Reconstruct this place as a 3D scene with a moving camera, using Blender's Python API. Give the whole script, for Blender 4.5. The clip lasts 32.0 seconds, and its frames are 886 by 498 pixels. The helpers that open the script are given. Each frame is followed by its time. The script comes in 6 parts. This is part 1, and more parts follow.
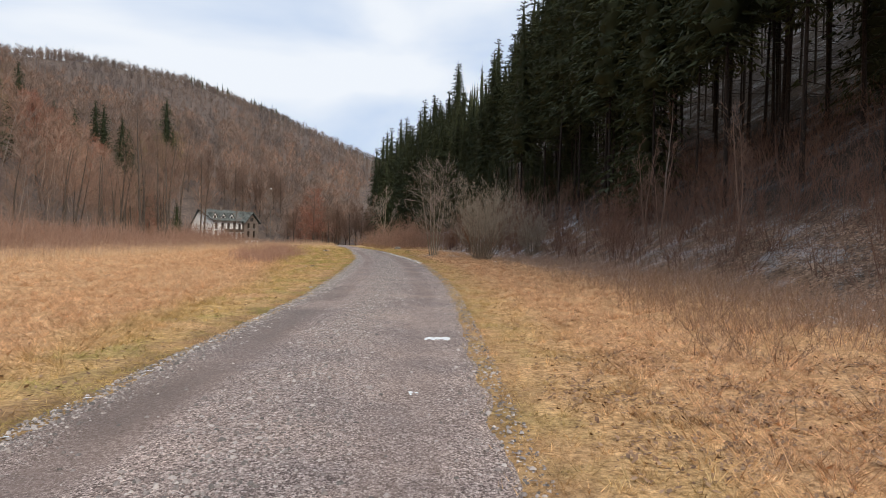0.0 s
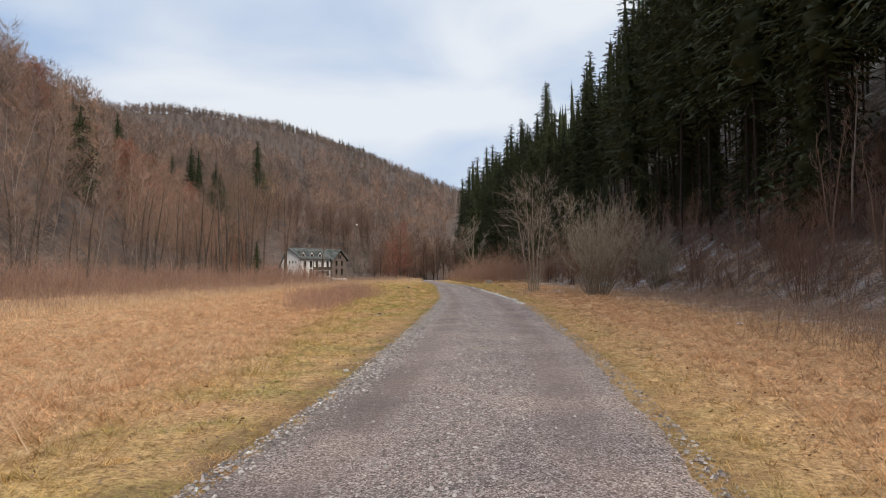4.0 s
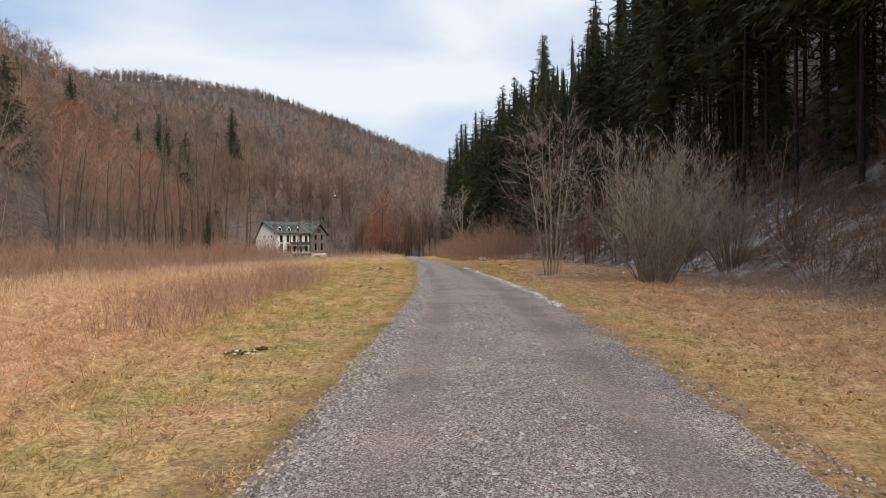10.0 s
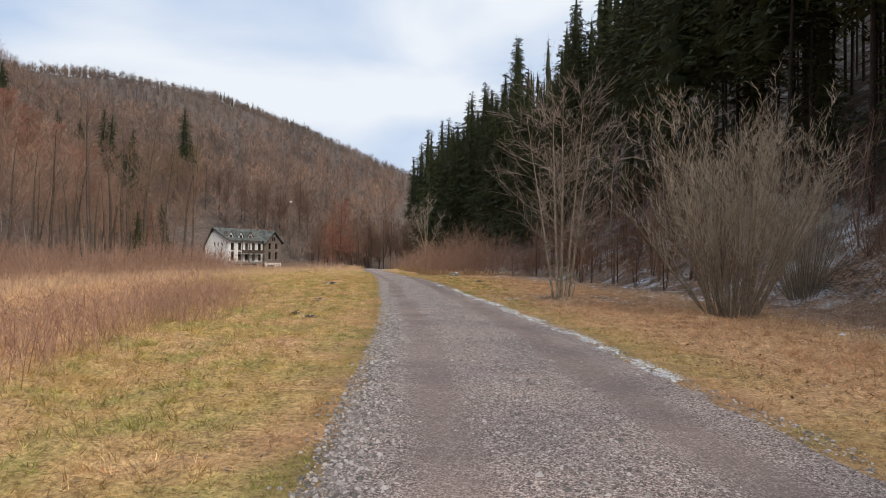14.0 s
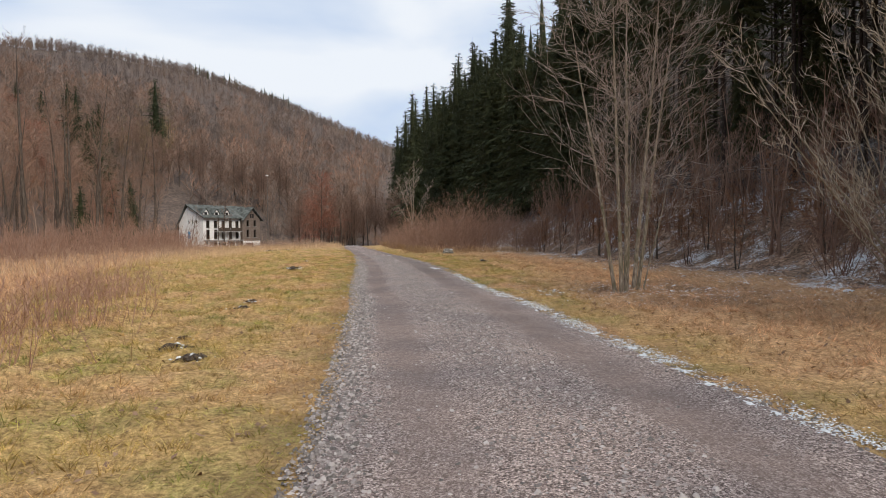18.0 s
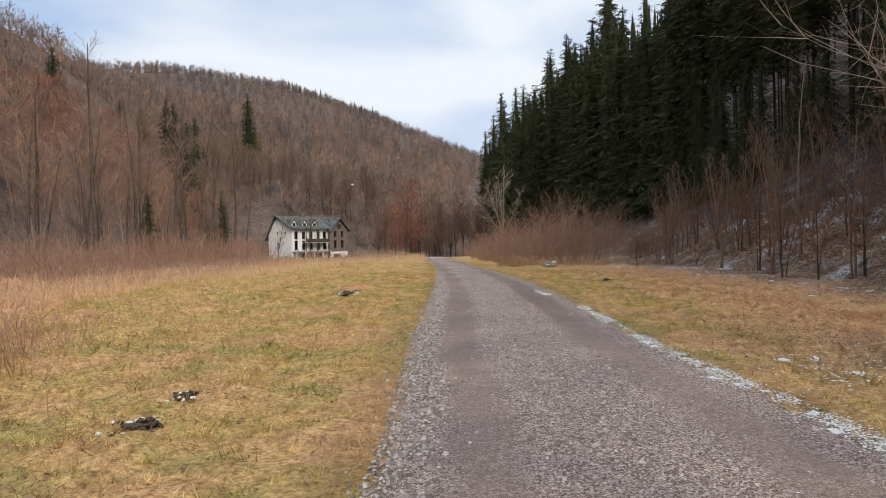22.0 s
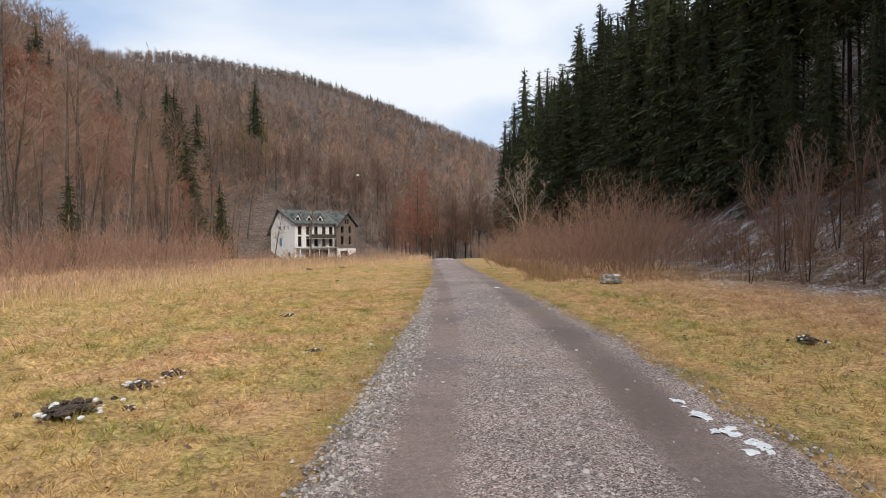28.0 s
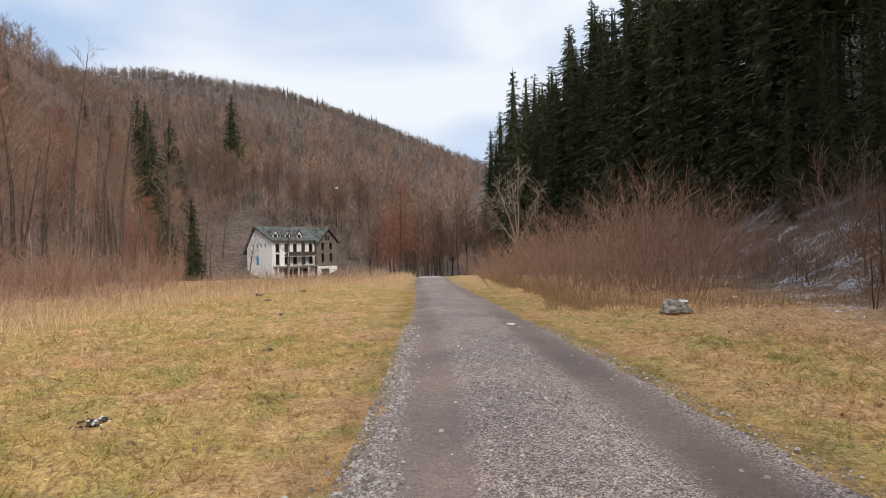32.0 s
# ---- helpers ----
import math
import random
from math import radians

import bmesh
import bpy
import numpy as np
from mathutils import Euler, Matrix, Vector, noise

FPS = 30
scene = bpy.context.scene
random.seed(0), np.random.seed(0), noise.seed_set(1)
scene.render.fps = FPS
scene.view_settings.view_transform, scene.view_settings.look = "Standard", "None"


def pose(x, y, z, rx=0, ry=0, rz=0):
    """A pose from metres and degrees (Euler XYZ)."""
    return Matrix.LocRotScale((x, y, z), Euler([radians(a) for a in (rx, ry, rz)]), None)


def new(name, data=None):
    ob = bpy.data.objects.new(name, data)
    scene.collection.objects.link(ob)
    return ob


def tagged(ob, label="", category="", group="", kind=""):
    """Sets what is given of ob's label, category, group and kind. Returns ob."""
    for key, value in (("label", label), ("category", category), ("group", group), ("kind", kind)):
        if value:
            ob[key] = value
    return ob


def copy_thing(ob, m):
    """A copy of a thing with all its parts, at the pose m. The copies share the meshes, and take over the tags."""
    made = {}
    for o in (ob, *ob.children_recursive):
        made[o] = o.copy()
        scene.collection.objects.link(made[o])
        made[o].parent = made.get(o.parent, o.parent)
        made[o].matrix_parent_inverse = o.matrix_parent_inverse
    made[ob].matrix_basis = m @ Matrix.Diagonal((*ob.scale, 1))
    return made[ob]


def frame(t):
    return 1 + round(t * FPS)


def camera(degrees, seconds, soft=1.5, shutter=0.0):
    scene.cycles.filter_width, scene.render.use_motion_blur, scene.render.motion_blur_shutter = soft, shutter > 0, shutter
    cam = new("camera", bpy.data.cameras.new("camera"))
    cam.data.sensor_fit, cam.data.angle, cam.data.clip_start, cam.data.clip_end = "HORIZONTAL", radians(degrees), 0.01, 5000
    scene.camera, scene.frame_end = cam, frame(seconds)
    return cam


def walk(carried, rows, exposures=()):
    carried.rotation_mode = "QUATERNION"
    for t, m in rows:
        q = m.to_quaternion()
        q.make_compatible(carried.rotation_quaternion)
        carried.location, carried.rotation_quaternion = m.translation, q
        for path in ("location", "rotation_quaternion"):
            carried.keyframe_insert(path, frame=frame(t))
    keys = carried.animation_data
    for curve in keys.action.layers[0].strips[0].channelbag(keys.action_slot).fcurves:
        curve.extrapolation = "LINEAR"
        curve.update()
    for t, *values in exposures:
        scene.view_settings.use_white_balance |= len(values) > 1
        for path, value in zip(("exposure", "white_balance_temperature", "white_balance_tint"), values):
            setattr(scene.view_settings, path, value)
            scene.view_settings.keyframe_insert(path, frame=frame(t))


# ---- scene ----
cam = camera(68.9, 32.0, 0.9)
PATH = [
    (0.0, -0.000, -0.000, 1.419, -0.00, -0.89, -1.22),
    (0.5, -0.014, 1.117, 1.470, 0.69, -1.14, 0.53),
    (1.0, -0.059, 2.218, 1.521, 1.51, 0.57, 0.10),
    (1.5, -0.090, 3.285, 1.545, 2.51, 1.69, 0.91),
    (2.0, -0.167, 4.311, 1.545, 5.40, 1.13, 1.33),
    (2.5, -0.270, 5.304, 1.522, 9.56, 1.20, 2.46),
    (4.5, -1.026, 9.359, 1.483, 7.53, 2.04, 0.36),
    (5.0, -1.191, 10.415, 1.503, 8.79, 0.91, 0.70),
    (5.5, -1.332, 11.481, 1.527, 8.79, 0.54, 0.80),
    (6.0, -1.406, 12.553, 1.543, 5.75, 0.86, 1.85),
    (6.5, -1.442, 13.621, 1.556, 1.82, 0.20, 1.04),
    (7.0, -1.451, 14.680, 1.546, 1.73, -0.87, 0.95),
    (7.5, -1.523, 15.725, 1.526, 4.82, -1.39, 1.08),
    (8.0, -1.608, 16.763, 1.502, 5.30, -1.39, 1.21),
    (8.5, -1.765, 17.795, 1.490, 9.31, -1.11, 0.36),
    (9.0, -1.917, 18.831, 1.491, 8.22, -1.21, 0.66),
    (9.5, -2.069, 19.810, 1.497, 7.61, -0.96, 1.24),
    (10.0, -2.221, 20.774, 1.526, 6.72, -0.34, 0.85),
    (10.5, -2.342, 21.700, 1.534, 8.50, 0.02, 0.76),
    (11.0, -2.561, 22.690, 1.539, 9.98, -0.08, 0.52),
    (11.5, -2.795, 23.730, 1.528, 9.66, -0.11, 0.52),
    (12.0, -3.032, 24.793, 1.505, 9.70, 0.56, 0.81),
    (12.5, -3.225, 25.863, 1.472, 8.78, 0.39, 1.44),
    (13.0, -3.391, 26.888, 1.461, 7.64, -0.89, -0.30),
    (13.5, -3.496, 27.852, 1.447, 3.04, -1.10, -0.19),
    (14.0, -3.616, 28.729, 1.423, 3.16, 0.82, -0.60),
    (14.5, -3.724, 29.611, 1.436, 3.88, 0.80, -0.64),
    (16.5, -4.279, 33.441, 1.501, 3.34, 0.56, -0.49),
    (17.0, -4.339, 34.466, 1.479, 3.36, -0.00, 0.06),
    (17.5, -4.403, 35.501, 1.449, 4.04, -1.05, -0.49),
    (18.0, -4.424, 36.529, 1.433, 1.90, -1.48, 0.51),
    (18.5, -4.466, 37.520, 1.436, 4.43, -1.03, -0.01),
    (19.0, -4.499, 38.463, 1.446, 1.26, -1.12, 0.13),
    (19.5, -4.536, 39.373, 1.438, 5.79, -0.99, -0.39),
    (20.0, -4.669, 40.303, 1.443, 7.38, -0.10, -0.17),
    (20.5, -4.807, 41.230, 1.490, 8.08, 0.40, 0.14),
    (21.0, -4.974, 42.131, 1.506, 8.76, 0.25, -0.08),
    (21.5, -5.144, 43.036, 1.494, 8.67, -0.21, 0.69),
    (22.0, -5.307, 43.928, 1.475, 9.73, -0.58, 1.12),
    (22.5, -5.459, 44.792, 1.448, 9.27, -0.06, 1.00),
    (23.0, -5.663, 45.607, 1.429, 9.10, 0.36, -0.80),
    (23.5, -5.834, 46.492, 1.428, 7.38, -1.36, -0.78),
    (24.0, -5.972, 47.445, 1.441, 7.16, -2.35, 0.12),
    (24.5, -6.130, 48.497, 1.484, 6.61, -0.99, 0.42),
    (26.5, -6.316, 53.972, 1.597, 8.50, -0.25, 1.03),
    (27.0, -6.447, 54.885, 1.596, 8.71, -0.09, 1.30),
    (27.5, -6.630, 55.735, 1.571, 11.45, -0.33, -0.71),
    (28.0, -6.809, 56.547, 1.542, 11.27, -0.80, 0.40),
    (28.5, -6.996, 57.326, 1.512, 11.90, 0.67, 0.81),
    (29.0, -7.170, 58.101, 1.486, 11.75, 0.71, 1.24),
    (29.5, -7.387, 58.901, 1.489, 11.25, -0.42, 0.85),
    (30.0, -7.573, 59.770, 1.509, 9.21, -1.70, -0.25),
    (30.5, -7.727, 60.667, 1.523, 8.82, -0.03, 1.13),
    (31.0, -7.874, 61.570, 1.527, 9.62, 0.27, 0.80),
    (31.5, -8.025, 62.471, 1.520, 9.82, 0.10, 0.77),
    (32.0, -8.178, 63.372, 1.511, 9.98, 0.54, 1.43),
]
walk(cam, [(t, pose(x, y, z, 90 + pitch, roll, yaw)) for t, x, y, z, yaw, pitch, roll in PATH],
     [(0.0, -0.30), (2.0, -0.36), (5.0, -0.42), (9.0, -0.31), (13.0, -0.33), (22.0, -0.28), (24.5, -0.23), (32.0, -0.27)])

# ---- world, sun, exposure ----
scene.view_settings.exposure = -0.28
SUN_ELEV, SUN_ROT = 44.0, 145.0
world = bpy.data.worlds.new("overcast_sky")
scene.world = world
world.use_nodes = True
wn = world.node_tree
wn.nodes.clear()


def build_sky(nt):
    out = nt.nodes.new("ShaderNodeOutputWorld")
    bg = nt.nodes.new("ShaderNodeBackground")
    bg.inputs["Strength"].default_value = 0.12
    sky = nt.nodes.new("ShaderNodeTexSky")
    sky.sky_type = "NISHITA"
    sky.sun_disc = False
    sky.sun_elevation, sky.sun_rotation = radians(SUN_ELEV), radians(SUN_ROT)
    coord = nt.nodes.new("ShaderNodeTexCoord")
    mapping = nt.nodes.new("ShaderNodeMapping")
    mapping.inputs["Scale"].default_value = (1.0, 1.0, 2.6)
    mapping.inputs["Location"].default_value = (0.35, 0.1, 0.2)
    nt.links.new(coord.outputs["Generated"], mapping.inputs["Vector"])
    clouds = nt.nodes.new("ShaderNodeTexNoise")
    clouds.inputs["Scale"].default_value = 2.1
    clouds.inputs["Detail"].default_value = 5.0
    clouds.inputs["Roughness"].default_value = 0.42
    clouds.inputs["Distortion"].default_value = 0.3
    nt.links.new(mapping.outputs["Vector"], clouds.inputs["Vector"])
    cover = nt.nodes.new("ShaderNodeValToRGB")
    cover.color_ramp.elements[0].position, cover.color_ramp.elements[0].color = 0.33, (0.8, 0.8, 0.8, 1)
    cover.color_ramp.elements[1].position, cover.color_ramp.elements[1].color = 0.6, (1, 1, 1, 1)
    nt.links.new(clouds.outputs["Fac"], cover.inputs["Fac"])
    shade = nt.nodes.new("ShaderNodeValToRGB")
    shade.color_ramp.elements[0].position, shade.color_ramp.elements[0].color = 0.40, (5.3, 6.8, 9.3, 1)
    shade.color_ramp.elements[1].position, shade.color_ramp.elements[1].color = 0.59, (8.9, 9.4, 10.1, 1)
    nt.links.new(clouds.outputs["Fac"], shade.inputs["Fac"])
    mixed = nt.nodes.new("ShaderNodeMixRGB")
    nt.links.new(cover.outputs["Color"], mixed.inputs["Fac"])
    nt.links.new(sky.outputs["Color"], mixed.inputs["Color1"])
    nt.links.new(shade.outputs["Color"], mixed.inputs["Color2"])
    nt.links.new(mixed.outputs["Color"], bg.inputs["Color"])
    nt.links.new(bg.outputs["Background"], out.inputs["Surface"])


build_sky(wn)
sun_data = bpy.data.lights.new("sun", "SUN")
sun_data.energy, sun_data.angle, sun_data.color = 3.0, radians(25), (1.0, 0.88, 0.72)
sun = new("sun", sun_data)
sun.rotation_euler = (radians(90 - SUN_ELEV), 0, radians(180 - SUN_ROT))

# ---- node helpers ----


def plug(nt, value, socket):
    if isinstance(value, bpy.types.NodeSocket):
        nt.links.new(value, socket)
    elif value is not None:
        socket.default_value = value


def n_noise(nt, scale, detail=3.0, rough=0.55, vec=None, stretch=None):
    n = nt.nodes.new("ShaderNodeTexNoise")
    n.inputs["Scale"].default_value, n.inputs["Detail"].default_value, n.inputs["Roughness"].default_value = scale, detail, rough
    if vec is None:
        vec = nt.nodes.new("ShaderNodeNewGeometry").outputs["Position"]
    if stretch:
        mp = nt.nodes.new("ShaderNodeMapping")
        mp.inputs["Scale"].default_value = stretch
        nt.links.new(vec, mp.inputs["Vector"])
        vec = mp.outputs["Vector"]
    nt.links.new(vec, n.inputs["Vector"])
    return n.outputs["Fac"]


def n_voronoi(nt, scale, feature="F1", out="Distance"):
    n = nt.nodes.new("ShaderNodeTexVoronoi")
    n.feature = feature
    n.inputs["Scale"].default_value = scale
    nt.links.new(nt.nodes.new("ShaderNodeNewGeometry").outputs["Position"], n.inputs["Vector"])
    return n.outputs[out]


def n_ramp(nt, fac, *stops):
    n = nt.nodes.new("ShaderNodeValToRGB")
    el = n.color_ramp.elements
    while len(el) < len(stops):
        el.new(0.5)
    for e, (p, c) in zip(el, stops):
        e.position = p
        e.color = (c, c, c, 1) if isinstance(c, (int, float)) else (*c, 1)
    plug(nt, fac, n.inputs["Fac"])
    return n.outputs["Color"]


def n_mix(nt, fac, a, b, blend="MIX"):
    n = nt.nodes.new("ShaderNodeMixRGB")
    n.blend_type = blend
    for v, s in ((fac, "Fac"), (a, "Color1"), (b, "Color2")):
        plug(nt, (*v, 1) if isinstance(v, tuple) and len(v) == 3 else v, n.inputs[s])
    return n.outputs["Color"]


def n_math(nt, op, a, b=0.5):
    n = nt.nodes.new("ShaderNodeMath")
    n.operation = op
    n.use_clamp = True
    plug(nt, a, n.inputs[0])
    plug(nt, b, n.inputs[1])
    return n.outputs["Value"]


def n_attr(nt, name):
    n = nt.nodes.new("ShaderNodeAttribute")
    n.attribute_name = name
    return n.outputs["Fac"]


def n_island(nt):
    return nt.nodes.new("ShaderNodeNewGeometry").outputs["Random Per Island"]


def n_object(nt):
    return nt.nodes.new("ShaderNodeObjectInfo").outputs["Random"]


def n_bump(nt, height, strength, distance):
    n = nt.nodes.new("ShaderNodeBump")
    n.inputs["Strength"].default_value, n.inputs["Distance"].default_value = strength, distance
    nt.links.new(height, n.inputs["Height"])
    return n.outputs["Normal"]


def material(name, build, rough=0.9, metal=0.0):
    """build(nt) returns (colour, normal or None[, roughness])."""
    m = bpy.data.materials.new(name)
    m.use_nodes = True
    nt = m.node_tree
    bsdf = nt.nodes["Principled BSDF"]
    bsdf.inputs["Roughness"].default_value, bsdf.inputs["Metallic"].default_value = rough, metal
    bsdf.inputs["Specular IOR Level"].default_value = 0.25
    made = build(nt)
    plug(nt, made[0] if not isinstance(made[0], tuple) else (*made[0], 1), bsdf.inputs["Base Color"])
    if made[1] is not None:
        nt.links.new(made[1], bsdf.inputs["Normal"])
    if len(made) > 2:
        plug(nt, made[2], bsdf.inputs["Roughness"])
    return m


# ---- materials ----
def grass_colour(nt):
    """Winter meadow: straw with patches of faded green, the same for turf and blades."""
    patch = n_noise(nt, 0.55, 4.0, 0.6)
    fine = n_noise(nt, 5.0, 3.0, 0.6)
    straw = n_ramp(nt, fine, (0.3, (0.40, 0.235, 0.135)), (0.55, (0.62, 0.405, 0.255)), (0.75, (0.80, 0.585, 0.40)))
    green = n_ramp(nt, fine, (0.3, (0.31, 0.23, 0.075)), (0.7, (0.60, 0.475, 0.19)))
    fresh = n_ramp(nt, fine, (0.3, (0.155, 0.17, 0.045)), (0.7, (0.36, 0.39, 0.115)))
    green = n_mix(nt, n_ramp(nt, n_noise(nt, 1.1, 4.0, 0.6), (0.49, 0.0), (0.61, 0.9)), green, fresh)
    clump = n_ramp(nt, n_noise(nt, 11.0, 4.0, 0.7), (0.36, (0.72, 0.69, 0.65)), (0.5, (1.0, 0.99, 0.97)), (0.66, (1.2, 1.18, 1.14)))
    straw = n_mix(nt, 1.0, straw, clump, "MULTIPLY")
    green = n_mix(nt, 1.0, green, clump, "MULTIPLY")
    mask = n_math(nt, "MULTIPLY", n_ramp(nt, patch, (0.31, 0.0), (0.54, 1.0)), n_attr(nt, "green"))
    return n_mix(nt, mask, straw, green)


def build_ground(nt):
    turf = grass_colour(nt)
    grain = n_noise(nt, 26.0, 4.0, 0.65)
    turf = n_mix(nt, 0.5, turf, n_ramp(nt, grain, (0.32, (0.24, 0.145, 0.075)), (0.6, (0.66, 0.445, 0.245))))
    turf = n_mix(nt, 1.0, turf, n_ramp(nt, n_noise(nt, 2.6, 5.0, 0.65), (0.34, (0.8, 0.78, 0.75)), (0.54, (1.1, 1.08, 1.05))), "MULTIPLY")
    turf = n_mix(nt, 1.0, turf, n_ramp(nt, n_noise(nt, 130.0, 3.0, 0.6), (0.34, (0.62, 0.6, 0.56)), (0.6, (1.3, 1.28, 1.24))), "MULTIPLY")
    # dark blotches paint the shadowed gaps between tufts into the turf
    turf = n_mix(nt, 1.0, turf, n_ramp(nt, n_noise(nt, 17.0, 5.0, 0.75), (0.38, (0.52, 0.48, 0.43)), (0.52, (1.0, 0.99, 0.97)), (0.65, (1.16, 1.14, 1.11))), "MULTIPLY")
    soil = n_ramp(nt, n_noise(nt, 9.0, 4.0), (0.35, (0.075, 0.046, 0.03)), (0.65, (0.26, 0.165, 0.095)))
    turf = n_mix(nt, n_math(nt, "MULTIPLY", n_attr(nt, "worn"), n_ramp(nt, grain, (0.35, 0.2), (0.6, 1.0))), turf, soil)
    leaf = n_ramp(nt, n_voronoi(nt, 14.0, "F1", "Color"), (0.2, (0.12, 0.074, 0.05)), (0.5, (0.27, 0.168, 0.112)), (0.8, (0.46, 0.305, 0.21)))
    leaf = n_mix(nt, n_ramp(nt, n_noise(nt, 1.3, 4.0), (0.4, 0.0), (0.7, 0.7)), leaf, (0.06, 0.045, 0.03))
    leaf = n_mix(nt, n_attr(nt, "hill"), leaf, n_ramp(nt, n_noise(nt, 0.25, 6.0, 0.7), (0.35, (0.09, 0.074, 0.066)), (0.65, (0.165, 0.126, 0.107))))
    leaf = n_mix(nt, n_math(nt, "MULTIPLY", n_attr(nt, "hill"), 1.0), leaf, n_mix(nt, 1.0, leaf, n_ramp(nt, n_noise(nt, 1.6, 5.0, 0.75), (0.36, (0.45, 0.45, 0.46)), (0.64, (1.5, 1.46, 1.42))), "MULTIPLY"))
    # needle litter under the spruces, its dark tone also standing in for canopy shade
    leaf = n_mix(nt, n_attr(nt, "needle_shade"), leaf, n_ramp(nt, n_noise(nt, 3.0, 5.0, 0.7), (0.35, (0.028, 0.021, 0.017)), (0.65, (0.075, 0.055, 0.043))))
    base = n_mix(nt, n_attr(nt, "litter"), turf, leaf)
    drift = n_noise(nt, 0.5, 6.0, 0.72)
    lumps = n_noise(nt, 13.0, 6.0, 0.8)
    cover = n_math(nt, "ADD", n_math(nt, "MULTIPLY", drift, 0.5), n_math(nt, "MULTIPLY", lumps, 0.54))
    snow = n_math(nt, "MULTIPLY", n_ramp(nt, cover, (0.545, 0.0), (0.60, 1.0)), n_attr(nt, "snow"))
    colour = n_mix(nt, snow, base, (0.72, 0.76, 0.80))
    normal = n_bump(nt, n_mix(nt, 0.5, grain, n_noise(nt, 6.0, 4.0, 0.6)), 0.9, 0.05)
    return colour, normal


def build_road(nt):
    fine = n_mix(nt, 0.45, n_voronoi(nt, 66.0, "F1", "Color"), n_voronoi(nt, 150.0, "F1", "Color"))
    stone = n_ramp(nt, fine, (0.28, (0.08, 0.063, 0.057)), (0.5, (0.31, 0.252, 0.232)), (0.68, (0.54, 0.465, 0.43)), (0.8, (0.82, 0.74, 0.70)))
    mud = n_ramp(nt, n_noise(nt, 14.0, 5.0, 0.65), (0.3, (0.18, 0.14, 0.125)), (0.7, (0.285, 0.228, 0.205)))
    ragged = n_math(nt, "ADD", n_attr(nt, "rut"), n_math(nt, "MULTIPLY", n_math(nt, "SUBTRACT", n_noise(nt, 2.6, 8.0, 0.8), 0.5), 2.2))
    rut = n_ramp(nt, ragged, (0.1, 0.04), (1.1, 0.85))
    base = n_mix(nt, rut, stone, mud)
    wide = n_noise(nt, 0.6, 4.0, 0.6)
    base = n_mix(nt, 1.0, base, n_ramp(nt, wide, (0.35, (0.78, 0.77, 0.80)), (0.65, (1.12, 1.06, 1.03))), "MULTIPLY")
    base = n_mix(nt, n_math(nt, "MULTIPLY", n_attr(nt, "wet"), 0.6), base, (0.10, 0.068, 0.052))
    smooth = n_math(nt, "SUBTRACT", 1.0, n_math(nt, "MULTIPLY", rut, 0.75))
    height = n_math(nt, "MULTIPLY", n_math(nt, "SUBTRACT", 1.0, n_voronoi(nt, 85.0)), smooth)
    rough = n_math(nt, "SUBTRACT", 0.9, n_math(nt, "MULTIPLY", n_attr(nt, "wet"), 0.35))
    return base, n_bump(nt, height, 0.7, 0.012), rough


def build_gravel(nt):
    c = n_ramp(nt, n_island(nt), (0.0, (0.08, 0.064, 0.058)), (0.3, (0.21, 0.172, 0.156)), (0.65, (0.42, 0.358, 0.335)), (1.0, (0.80, 0.72, 0.69)))
    c = n_mix(nt, 0.35, c, n_ramp(nt, n_noise(nt, 90.0, 3.0), (0.3, 0.08), (0.7, 0.42)))
    return c, n_bump(nt, n_noise(nt, 160.0, 3.0), 0.5, 0.004)


def build_blade(nt):
    c = grass_colour(nt)
    r = n_island(nt)
    c = n_mix(nt, 1.0, c, n_ramp(nt, r, (0.0, (0.6, 0.56, 0.51)), (0.22, (0.95, 0.93, 0.9)), (0.7, (1.12, 1.1, 1.07)), (1.0, (1.45, 1.41, 1.36))), "MULTIPLY")
    c = n_mix(nt, 1.0, c, n_ramp(nt, n_attr(nt, "tuft"), (0.0, (0.62, 0.58, 0.52)), (0.5, (1.0, 1.0, 1.0)), (1.0, (1.32, 1.3, 1.27))), "MULTIPLY")
    return c, None


def tone(a, b, c, scale=3.0):
    def build(nt):
        col = n_ramp(nt, n_island(nt), (0.0, a), (0.5, b), (1.0, c))
        return n_mix(nt, 0.4, col, n_ramp(nt, n_noise(nt, scale, 4.0), (0.3, a), (0.7, c))), None
    return build


def bark(dark, mid, light, scale=30.0, moss=0.0):
    def build(nt):
        g = n_noise(nt, scale, 5.0, 0.65, None, (1.0, 1.0, 0.25))
        col = n_ramp(nt, g, (0.3, dark), (0.5, mid), (0.72, light))
        if moss:
            col = n_mix(nt, n_math(nt, "MULTIPLY", n_ramp(nt, n_noise(nt, 3.0, 3.0), (0.45, 0.0), (0.65, 1.0)), moss), col, (0.09, 0.10, 0.03))
        return col, n_bump(nt, g, 0.7, 0.01)
    return build


def hill_wood(a, b, c):
    """Twig haze of the hillside woods: each tree its own tint, with wide drifts over the slope."""
    def build(nt):
        col = n_ramp(nt, n_attr(nt, "tint"), (0.0, a), (0.5, b), (1.0, c))
        drift = n_ramp(nt, n_noise(nt, 0.02, 4.0), (0.3, (0.74, 0.77, 0.82)), (0.7, (1.17, 1.04, 0.96)))
        patch = n_ramp(nt, n_noise(nt, 0.07, 3.0), (0.35, (0.85, 0.87, 0.9)), (0.65, (1.18, 1.1, 1.0)))
        return n_mix(nt, 1.0, n_mix(nt, 1.0, col, drift, "MULTIPLY"), patch, "MULTIPLY"), None
    return build


